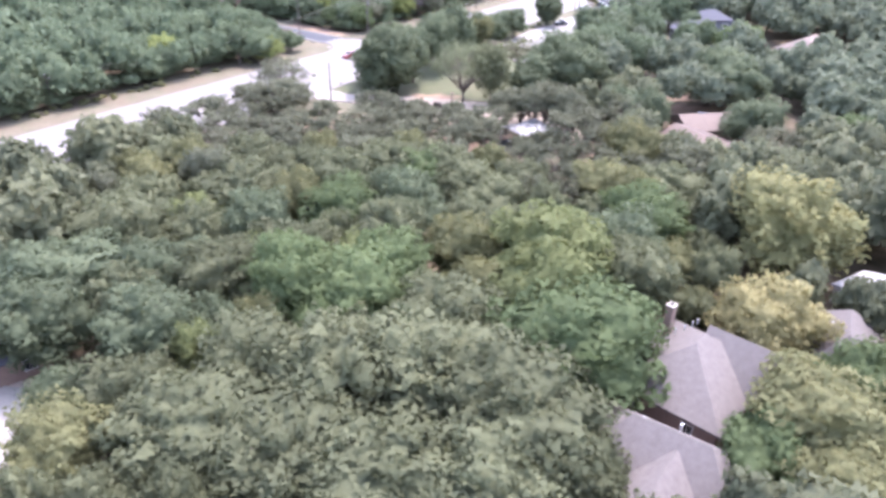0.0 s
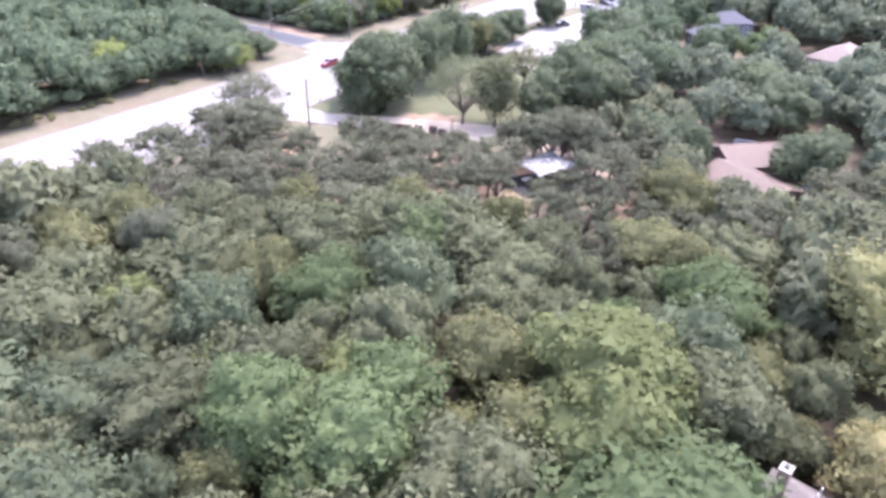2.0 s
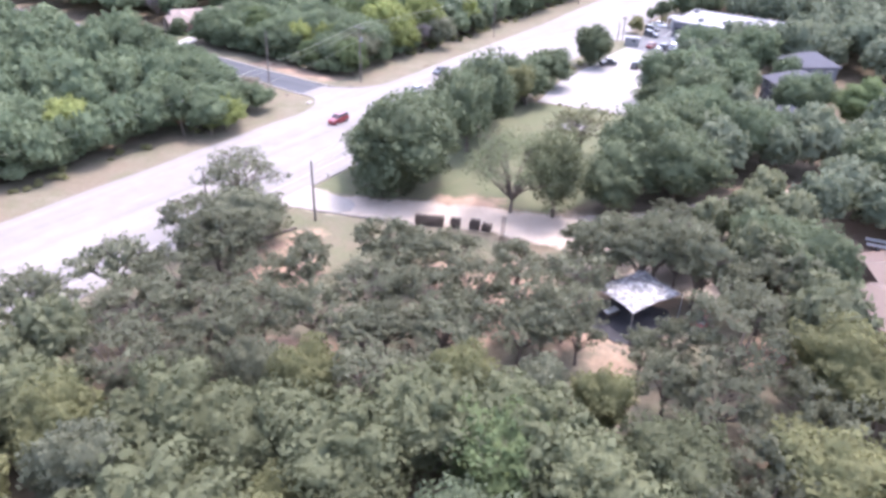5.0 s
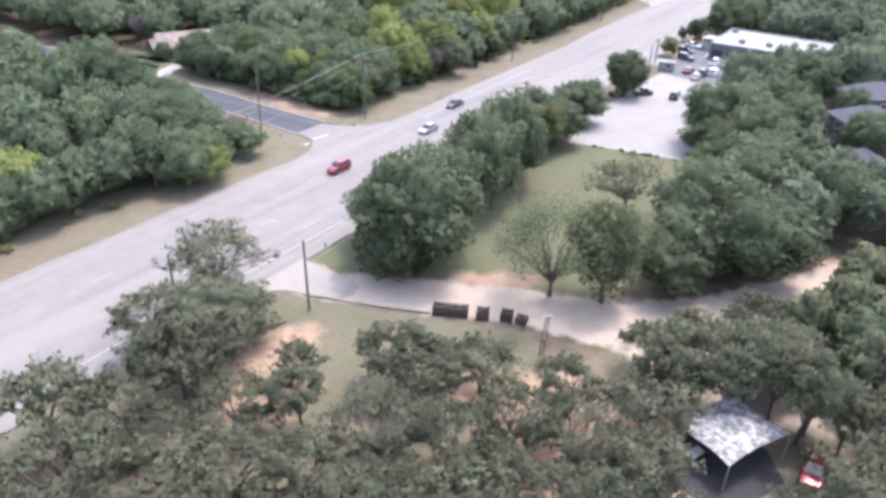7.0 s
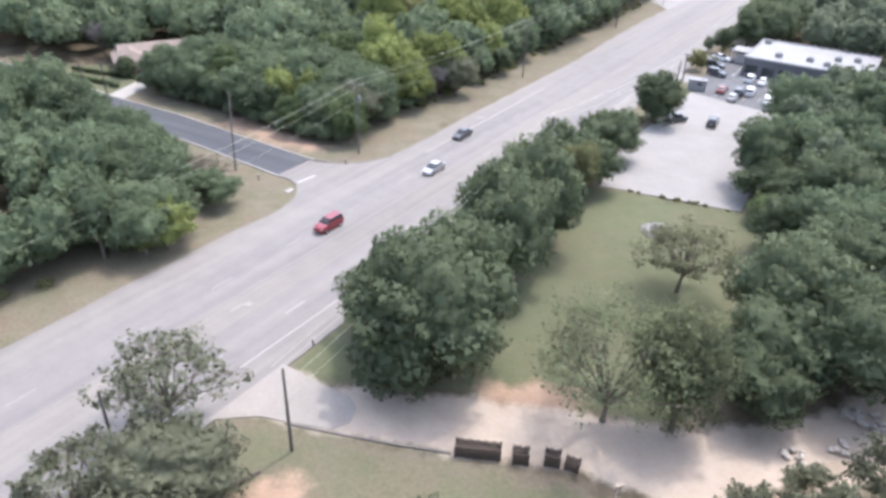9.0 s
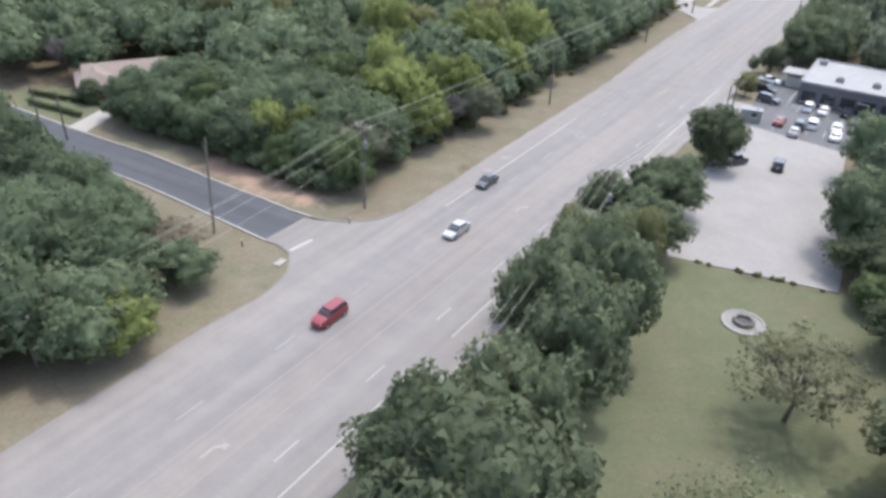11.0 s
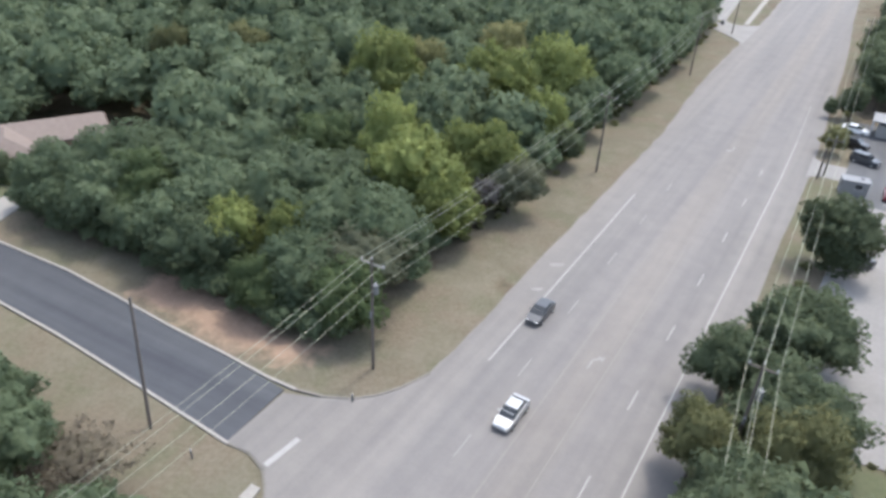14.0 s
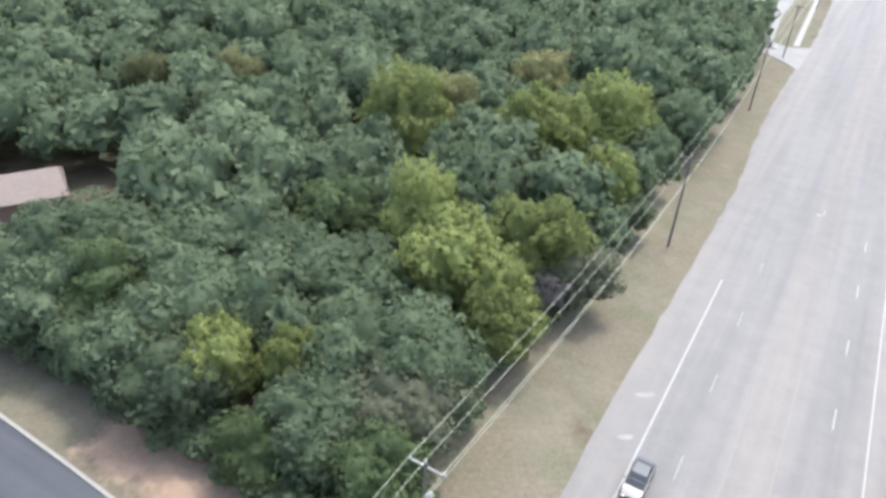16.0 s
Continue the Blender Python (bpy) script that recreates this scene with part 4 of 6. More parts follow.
grow([(18.6, 62.4, 4.2, 4.8), (29.5, 66.0, 3.2, 3.2), (36.5, 66.5, 3.2, 3.6)],
     "oak", "trees of the oak wood")
grow([(12.4, 130.2, 3.9, 6.2), (19.8, 130.0, 4.6, 7.0), (23.6, 126.4, 4.2, 7.2)],
     "thin", "trees of the oak wood")
grow([(12.2, 97.1, 5.0, 5.0)],
     "oak", "trees of the oak wood")
grow([(22.2, 129.4, 4.4, 7.0), (17.6, 129.2, 4.2, 7.4)],
     "lacy", "trees of the oak wood")
grow([(21.4, 97.3, 4.7, 5.0), (38.0, 99.8, 6.0, 6.4), (18.6, 104.4, 5.0, 5.6), (55.0, 109.3, 6.4, 6.0)],
     "thin", "trees of the oak wood")
grow([(17.8, 114.8, 3.0, 4.4), (6.8, 119.5, 3.8, 5.2)],
     "thin", "trees of the oak wood")
grow([(-29.2, 56.5, 6.1, 6.0), (-41.3, 57.2, 6.1, 6.0), (-43.9, 68.4, 7.9, 6.0), (-31.6, 68.8, 6.1, 6.0), (-33.5, 49.3, 4.3, 4.0)],
     "dark", "trees of the oak wood")
grow([(32.5, 39.3, 5.5, 5.0), (33.1, 45.3, 6.6, 6.0)],
     "olive", "trees of the oak wood")
grow([(-25.4, 219.2, 3.9, 5.0), (-35.2, 222.4, 3.1, 4.2)],
     "green", "trees of the north wood")
grow([(-75.6, 253.4, 2.2, 2.8)], "bush", "trees of the north wood")
grow([(-85.6, 267.4, 3.8, 6.0)], "bare", "trees of the north wood")
grow([(-65.4, 246.6, 4.4, 5.2), (-62.0, 243.2, 4.6, 5.4), (-60.6, 240.0, 3.6, 4.4), (-56.4, 237.8, 3.8, 4.4), (-65.0, 243.2, 3.2, 4.0), (-50.6, 234.6, 3.4, 4.2)],
     "deep", "trees of the north wood")
grow([(7.6, 115.6, 3.0, 4.6), (4.0, 116.6, 3.8, 5.2), (13.6, 113.2, 2.8, 4.4)],
     "thin", "trees of the oak wood")


# open places in which no further tree stands
CLEAR = [[(20, 141), (36, 145), (38, 151), (24, 148)], FIELD, YARD, LOT, LAWN_HOUSE, VERGE_S2, VERGE_R, FAR_LAWN, [(-30, 112), (12, 108), (14, 121), (10, 137), (-30, 137)], [(0, 134), (16, 134), (18, 147), (0, 147)],
         [(13, 49), (18, 35), (27, 37), (37, 56), (26, 64)], [(36, 52), (43, 50), (48, 60), (41, 66)],
         [(9, 118), (24, 118), (24, 131), (9, 131)], [(9.5, 107), (13, 107), (14, 118), (9.5, 117)], [(35, 112), (42, 106), (52, 106), (70, 128), (70, 142), (44, 140)],
         [(44, 245), (58, 233), (84, 242), (97, 263), (74, 281), (58, 281), (52, 270)], [(-90, 242), (-70, 238), (-66, 248), (-60, 250), (-55, 258), (-58, 268), (-66, 275), (-80, 264), (-90, 256)],
         [(53, 174), (90, 170), (92, 222), (64, 222), (52, 198)], [(80, 176), (110, 176), (112, 206), (88, 206)], [(-62, 36), (-33, 38), (-34, 52), (-48, 70), (-64, 68)],
         [(38, 150), (56, 154), (56, 163), (40, 160)], DRIVE, [(62, 338), (68, 332), (114, 400), (88, 412), (66, 366)], [(46, 66), (58, 66), (58, 78), (46, 78)],
         [(-150, 294), (-150, 274), (-92, 235), (-64, 216), (-30, 196), (-24, 216), (-44, 229), (-62, 240), (-80, 253)], [(-30, 113), (-21, 113), (-20, 120), (-28, 120)]]


def fill(poly, seed, rmin, rmax, tries, gap=0.62):
    """Spots for further trees inside an outline, clear of all that stands already."""
    rs = np.random.RandomState(seed)
    xs, ys = [p[0] for p in poly], [p[1] for p in poly]
    X, Y, R = rs.uniform(min(xs), max(xs), tries), rs.uniform(min(ys), max(ys), tries), rs.uniform(rmin, rmax, tries)
    ok = inside(poly, X, Y)
    across = X * N.x + Y * N.y
    ok &= (across < ROAD_L - 7 - 0.4 * R) | (across > ROAD_R + 3 + 0.4 * R)
    for c in CLEAR:
        ok &= depth_in(c, X, Y) < -0.45 * R
    cells, out = {}, []
    for x, y, r in PLACED:
        cells.setdefault((int(x // 8), int(y // 8)), []).append((x, y, r))
    for x, y, r in zip(X[ok], Y[ok], R[ok]):
        i, j = int(x // 8), int(y // 8)
        if all((x - a) ** 2 + (y - b) ** 2 > (gap * (r + c)) ** 2 for di in (-1, 0, 1) for dj in (-1, 0, 1) for a, b, c in cells.get((i + di, j + dj), ())):
            cells.setdefault((i, j), []).append((x, y, r))
            PLACED.append((x, y, r))
            out.append((float(x), float(y), float(r)))
    return out


def wood(name, spots, seed, material, label, tall=1.0):
    """A far stand of trees that nobody could count, as one mesh of leaf sprays over lumpy cores."""
    rs = np.random.RandomState(seed)
    made = {}
    for far in (False, True):
        for i in range(5):
            dome = Dome(rs, 0.90, 0.74, 0.13, 0.18, 0.09)
            cv, cf, cw = leafage(rs, dome, 360 if far else 820, 0.125 if far else 0.086, -0.5)
            hv, hf, hw = inner(dome, 0.88, 1 if far else 2, -0.6)
            made[far, i] = (np.concatenate([cv, hv]), cf, hf + len(cv), np.concatenate([cw, hw]))
    V, F, W, T, base = [], [], [], [], 0
    for x, y, r in spots:
        v, cf, kf, w = made[y > 335 or abs(x) > 105 or x > 95 or r < 2.2, rs.randint(5)]
        a, h = rs.uniform(0, 6.28), (2.4 + 0.55 * r) * rs.uniform(0.9, 1.25) * tall
        c, s = math.cos(a), math.sin(a)
        V.append(np.stack([(v[:, 0] * c - v[:, 1] * s) * r + x, (v[:, 0] * s + v[:, 1] * c) * r + y, v[:, 2] * h], -1))
        W.append(np.stack([w[:, 0] * c - w[:, 1] * s, w[:, 0] * s + w[:, 1] * c, w[:, 2]], -1))
        F += (cf + base).tolist() + (kf + base).tolist()
        T.append(np.full(len(v), rs.uniform()))
        base += len(v)
    ob = raw(name, np.concatenate(V).tolist(), F, material)
    soften(ob.data, np.concatenate(W))
    ob.data.attributes.new("tint", "FLOAT", "POINT").data.foreach_set("value", np.concatenate(T).astype(np.float32))
    return tagged(ob, label, "woodland", "", "stuff")


NEAR_WOOD = [(-95, 20), (85, 20), (85, 100), (40, 148), (26, 150), (10, 137), (-40, 142), (-52, 128), (-95, 75)]
EAST_WOOD = [(26, 150), (40, 148), (85, 100), (140, 110), (165, 330), (130, 400), (70, 300), (62, 285), (86, 285), (84, 262), (62, 236), (48, 208), (34, 178), (22, 154)]
SOUTHWEST_WOOD = [(-41, 203), (-40, 194), (-62, 163), (-95, 115), (-180, 90), (-200, 230), (-150, 276), (-63, 219)]
NORTH_WOOD = [(-61, 237), (-52, 237), (-47, 229), (-33, 218), (-26, 218), (-17, 230), (-3, 247), (8, 264), (26, 289), (48, 317), (62, 338), (68, 372), (76, 410), (100, 450), (-210, 450), (-230, 320), (-150, 290), (-90, 250)]


def plant(poly, seed, rmin, rmax, tries, group, mixk, single):
    """Fill a wood; the trees nearest to the open middle stand singly, the rest come back as a list."""
    rs = np.random.RandomState(seed + 50)
    spots = sorted(fill(poly, seed, rmin, rmax, tries), key=lambda p: abs(p[0] + 6) + 0.3 * abs(p[1] - 90))
    for x, y, r in spots[:single]:
        pick = ("thin", "thin", "grey", "oak", "olive") if y > 90 else mixk
        tree(x, y, r, (2.4 + 0.6 * r) * rs.uniform(0.95, 1.25), pick[rs.randint(len(pick))], rs, group)
    return spots[single:]


MIXED = ("oak", "oak", "oak", "oak", "green", "dark", "olive", "oak")
far_near = plant(NEAR_WOOD, 11, 2.8, 6.4, 9000, "trees of the oak wood", MIXED, 80)
far_east = plant(EAST_WOOD, 12, 3.2, 6.8, 12000, "trees of the east wood", ("oak", "dark", "oak", "dark", "green"), 0)
far_sw = plant(SOUTHWEST_WOOD, 13, 3.0, 6.0, 9000, "trees of the roadside wood", ("dark", "oak", "dark"), 0)
far_sw += fill([on_road(s, n) for s, n in ((-60, -149), (150, -149), (150, -153), (-60, -153))], 31, 1.8, 3.0, 1500, 0.45)
far_n = plant(NORTH_WOOD, 14, 3.0, 6.4, 22000, "trees of the north wood", ("oak", "dark", "dark", "oak", "green"), 0)
wood("oak_wood", far_near, 21, LEAF["far"], "distant grey-green oak wood behind the houses")
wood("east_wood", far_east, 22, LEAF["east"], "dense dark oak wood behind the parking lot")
wood("roadside_wood", far_sw, 23, LEAF["wood"], "dense dark wood beyond the main road")
wood("north_wood", far_n, 24, LEAF["wood"], "dense dark wood reaching into the distance")


def edge_spots(line_, seed, step, depth):
    """Places for low growth along the edge of a wood."""
    rs = np.random.RandomState(seed)
    out = []
    for (x0, y0), (x1, y1) in zip(line_, line_[1:]):
        n = int(math.hypot(x1 - x0, y1 - y0) / step)
        nx, ny = -(y1 - y0), x1 - x0
        k = math.hypot(nx, ny)
        for i in range(n):
            u, d = (i + rs.uniform(0, 1)) / n, rs.uniform(0, depth)
            out.append((x0 + (x1 - x0) * u + nx / k * d, y0 + (y1 - y0) * u + ny / k * d, rs.uniform(0.9, 2.1)))
    return out


low = edge_spots([(-69, 245.5), (-63.5, 240.0), (-57, 235.6), (-49.5, 231.0), (-41, 224.2), (-34, 219.4), (-27, 216.8), (-20, 226), (-12, 238.5), (0, 254.5), (12, 272), (26, 292), (48, 322)], 41, 1.1, 3.5)
low += edge_spots([on_road(-20, -149.5), on_road(60, -149.5), on_road(128, -149.5)], 42, 1.3, 3.0)
wood("undergrowth", low, 25, LEAF["deep"], "low dark green thicket along the edge of the wood", 0.5)


# ---- houses ----
def hip_roof(parent, cx, cy, lx, ly, z0, z1, rz, material, hip=None, over=0.45, label="", name="roof"):
    """A hipped (or, with hip 0, gabled) roof with eaves that overhang, 0.2 m thick."""
    hx, hy = lx / 2 + over, ly / 2 + over
    hip = min(hx, hy) if hip is None else hip
    q = pose(cx, cy, 0, 0, 0, rz)
    top = [(-hx, -hy, z0), (hx, -hy, z0), (hx, hy, z0), (-hx, hy, z0), (-hx + hip, 0, z1), (hx - hip, 0, z1)]
    low = [(x, y, z - 0.2) for x, y, z in top[:4]]
    v = [tuple(q @ Vector(p)) for p in top + low]
    f = [(0, 1, 5, 4), (2, 3, 4, 5), (1, 2, 5), (3, 0, 4), (0, 6, 7, 1), (1, 7, 8, 2), (2, 8, 9, 3), (3, 9, 6, 0), (9, 8, 7, 6)]
    return raw(name, v, f, material, parent, label)


def walls(parent, cx, cy, lx, ly, h, rz, material, z0=0.0):
    return part("wall", box(cx, cy, z0 - 0.1, lx, ly, h + 0.1, rz), material, parent)


def window(parent, cx, cy, rz, dx, dy, z, w, h, face):
    """A framed pane set on a wall: face is the wall's own direction in degrees."""
    p = pose(cx, cy, 0, 0, 0, rz) @ pose(dx, dy, z, 0, 0, face)
    bm = bmesh.new()
    for a, b, sx, sz in ((0, h / 2, w + 0.2, 0.1), (0, -h / 2, w + 0.2, 0.1), (-w / 2, 0, 0.1, h), (w / 2, 0, 0.1, h), (0, 0, 0.05, h)):
        add_box(bm, a, 0.03, b - sz / 2, sx, 0.1, sz)
    bm.transform(p)
    win = part("window", bm, TRIM, parent)
    bm = box(0, 0.01, -h / 2, w, 0.05, h)
    bm.transform(p)
    part("pane", bm, GLASSDARK, win)


def door(parent, cx, cy, rz, dx, dy, face, material=TRIM):
    p = pose(cx, cy, 0, 0, 0, rz) @ pose(dx, dy, 0, 0, 0, face)
    bm = box(0, 0.03, 0.05, 0.95, 0.08, 2.05, 0, 0.015)
    bm.transform(p)
    d = part("door", bm, material, parent)
    bm = box(0.36, 0.1, 1.0, 0.04, 0.08, 0.14)
    bm.transform(p)
    part("handle", bm, GREYMETAL, d)


def vent(parent, x, y, z, r=0.12, h=0.5):
    tube("vent_pipe", [(x, y, z - 0.3), (x, y, z + h)], [r, r], GREYMETAL, parent, 8)


def chimney(parent, x, y, z0, z1, rz):
    c = part("chimney", box(x, y, z0, 0.9, 0.8, z1 - z0, rz, 0.03), BRICK, parent)
    part("chimney_cap", box(x, y, z1, 1.0, 0.9, 0.14, rz, 0.03), LIMESTONE, c)
    part("flue", box(x, y, z1 + 0.14, 0.45, 0.4, 0.16, rz, 0.02), ASH, c)


def house_front(h, cx, cy, lx, ly, rz, z=1.5):
    """Windows on the long sides, a door on one of them."""
    for k in np.arange(-lx / 2 + 1.6, lx / 2 - 1.2, 3.2):
        window(h, cx, cy, rz, k, ly / 2, z, 1.2, 1.3, 0)
        if abs(k) > 1.2:
            window(h, cx, cy, rz, k, -ly / 2, z, 1.2, 1.3, 180)
    for k in (-ly / 4, ly / 4):
        window(h, cx, cy, rz, lx / 2, k, z, 1.1, 1.3, -90)
        window(h, cx, cy, rz, -lx / 2, k, z, 1.1, 1.3, 90)
    door(h, cx, cy, rz, 0.0, -ly / 2, 180)


def shingled_house():
    h = thing("house", Matrix(), "grey-shingled brick house with steep hipped roofs among trees", "house")
    rz = 47.0
    walls(h, 26.0, 54.4, 13.0, 11.0, 3.0, rz, BRICK)
    hip_roof(h, 26.0, 54.4, 13.0, 11.0, 3.0, 7.0, rz, SHINGLE, 6.0, 0.5)
    walls(h, 31.3, 53.5, 8.4, 7.2, 3.0, -43, BRICK)
    hip_roof(h, 31.3, 53.5, 9.0, 7.2, 3.02, 6.95, -43, SHINGLE, 0.01, 0.5)
    walls(h, 20.2, 42.8, 12.4, 6.6, 3.0, -35, BRICK)
    hip_roof(h, 20.2, 42.8, 12.4, 6.6, 3.0, 6.2, -35, SHINGLE, 3.4, 0.5)
    walls(h, 18.2, 38.2, 6.0, 5.0, 2.9, 55, BRICK)
    hip_roof(h, 18.4, 38.6, 8.0, 5.0, 2.95, 5.4, 55, SHINGLE, 1.2, 0.5)
    chimney(h, 24.4, 59.3, 0.0, 7.6, rz)
    for x, y, z in ((24.2, 56.6, 6.3), (25.2, 56.9, 6.5), (26.2, 57.6, 6.5), (27.0, 58.4, 6.2)):
        vent(h, x, y, z, 0.07, 0.35)
    vent(h, 21.6, 44.4, 4.9, 0.14, 0.4)
    vent(h, 18.6, 45.2, 5.0, 0.12, 0.3)
    house_front(h, 26.0, 54.4, 13.0, 11.0, rz)
    window(h, 19.6, 43.2, -35, 5.5, 0, 1.5, 1.2, 1.3, -90)
    g = thing("garage", Matrix(), "grey-shingled hip-roofed outbuilding behind the ochre tree", "garage")
    walls(g, 42.9, 58.8, 10.5, 6.6, 2.8, 62, BRICK)
    hip_roof(g, 42.9, 58.8, 10.5, 6.6, 2.9, 6.2, 62, SHINGLE, 3.2, 0.5)
    vent(g, 41.6, 59.6, 5.2, 0.1, 0.4)
    door(g, 42.9, 58.8, 62, -1, 3.3, 0)
    window(g, 42.9, 58.8, 62, 2, -3.3, 1.5, 1.2, 1.2, 180)


def red_roof_house():
    h = thing("house", Matrix(), "low house with a faded red metal roof in a dirt yard", "house")
    rz = -60.0
    walls(h, 46.9, 119.9, 12.0, 9.0, 2.6, rz, BRICK)
    hip_roof(h, 46.9, 119.9, 12.0, 9.0, 2.7, 4.3, rz, REDROOF, 0.01, 0.7)
    walls(h, 52.8, 130.9, 14.0, 8.6, 2.7, 9, BRICK)
    hip_roof(h, 52.8, 130.9, 14.0, 8.6, 2.8, 4.6, 9, REDROOF, 0.01, 0.7)
    for k in np.arange(-6.4, 6.5, 1.6):
        for cx, cy, z0, z1, r, hy in ((46.9, 119.9, 2.7, 4.3, rz, 5.2), (52.8, 130.9, 2.8, 4.6, 9, 5.0)):
            q = pose(cx, cy, 0, 0, 0, r)
            for s in (-1, 1):
                tube("seam", [tuple(q @ Vector((k, s * hy, z0 + 0.01))), tuple(q @ Vector((k, 0, z1 + 0.01)))], [0.018, 0.018], REDROOF, h, 4)
    for k in (-4, -1, 3):
        window(h, 46.9, 119.9, rz, k, -4.5, 1.4, 1.3, 1.1, 180)
    door(h, 46.9, 119.9, rz, 1.0, -4.5, 180)
    # a trailer and a car by the wall
    t = thing("utility_trailer", pose(54.8, 141.0, 0, 0, 0, -25), "small flat trailer with a tilted pale bed", "trailer")
    part("bed", box(0, 0, 0.55, 3.6, 1.7, 0.12, 0, 0.02), WOOD, t)
    part("side_rail", box(0, 0.85, 0.67, 3.6, 0.06, 0.4), TRIM, t)
    part("side_rail", box(0, -0.85, 0.67, 3.6, 0.06, 0.4), TRIM, t)
    part("drawbar", box(2.4, 0, 0.5, 1.4, 0.1, 0.1), GREYMETAL, t)
    for y in (-0.95, 0.95):
        tube("wheel", [(-0.3, y - 0.1, 0.33), (-0.3, y + 0.1, 0.33)], [0.33, 0.33], RUBBER, t, 14)


def slate_house():
    h = thing("house", Matrix(), "two-storey house with slate-grey hipped roofs above the oaks", "house")
    for cx, cy, lx, ly, z0, z1 in ((69.4, 202.2, 10.2, 7.4, 5.4, 7.8), (78.3, 216.0, 10.8, 7.8, 5.8, 8.2), (63.2, 190.2, 5.2, 4.8, 2.8, 4.3)):
        walls(h, cx, cy, lx, ly, z0, 3, SLATEWALL)
        hip_roof(h, cx, cy, lx, ly, z0, z1, 3, SHINGLE_BLUE)
    for cx, cy, lx, ly in ((69.4, 202.2, 10.2, 7.4), (78.3, 216.0, 10.8, 7.8)):
        for z in (1.6, 4.2):
            for k in (-3.5, 0, 3.5):
                window(h, cx, cy, 3, k, -ly / 2, z, 1.2, 1.4, 180)
                window(h, cx, cy, 3, -lx / 2, k * 0.8, z, 1.2, 1.4, 90)
    g = thing("house", Matrix(), "pale tan hip-roofed house half hidden by trees", "house")
    walls(g, 97.0, 190.0, 13.0, 11.0, 3.4, 40, SIDING)
    hip_roof(g, 97.0, 190.0, 13.0, 11.0, 3.4, 6.6, 40, SHINGLE_TAN, 5.0)
    house_front(g, 97.0, 190.0, 13.0, 11.0, 40)


def ranch_house():
    h = thing("house", Matrix(), "long brick ranch house with a pinkish tan shingle roof", "house")
    rz = 25.0
    walls(h, -72.6, 264.3, 15.5, 7.5, 2.7, rz, BRICK)
    hip_roof(h, -72.6, 264.3, 15.5, 7.5, 2.8, 4.8, rz, SHINGLE_TAN, 0.6, 0.6)
    walls(h, -76.4, 259.4, 8.5, 6.5, 2.7, rz + 90, BRICK)
    hip_roof(h, -76.4, 259.4, 9.0, 6.5, 2.75, 4.7, rz + 90, SHINGLE_TAN, 2.6, 0.6)
    house_front(h, -72.6, 264.3, 15.5, 7.5, rz)
    window(h, -76.4, 259.4, rz, 0, -4.25, 1.4, 1.6, 1.3, 180)
    window(h, -76.4, 259.4, rz, 3.25, 0, 1.4, 1.6, 1.3, -90)


def edge_house():
    h = thing("house", Matrix(), "house with a dark grey shingle roof beside a white driveway", "house")
    walls(h, -46.5, 58.6, 10.0, 8.0, 2.8, -50, BRICK)
    hip_roof(h, -46.5, 58.6, 10.0, 8.0, 2.8, 5.0, -50, SHINGLE_BLUE, 3.0)
    house_front(h, -46.5, 58.6, 10.0, 8.0, -50)
    s = thing("shed", Matrix(), "small shed with a white metal roof under the trees", "shed")
    walls(s, 52.2, 71.6, 6.0, 4.5, 2.4, 30, SIDING)
    hip_roof(s, 52.2, 71.6, 6.0, 4.5, 2.5, 3.2, 30, TARP, 0.01, 0.3)
    door(s, 52.2, 71.6, 30, 0, -2.25, 180)


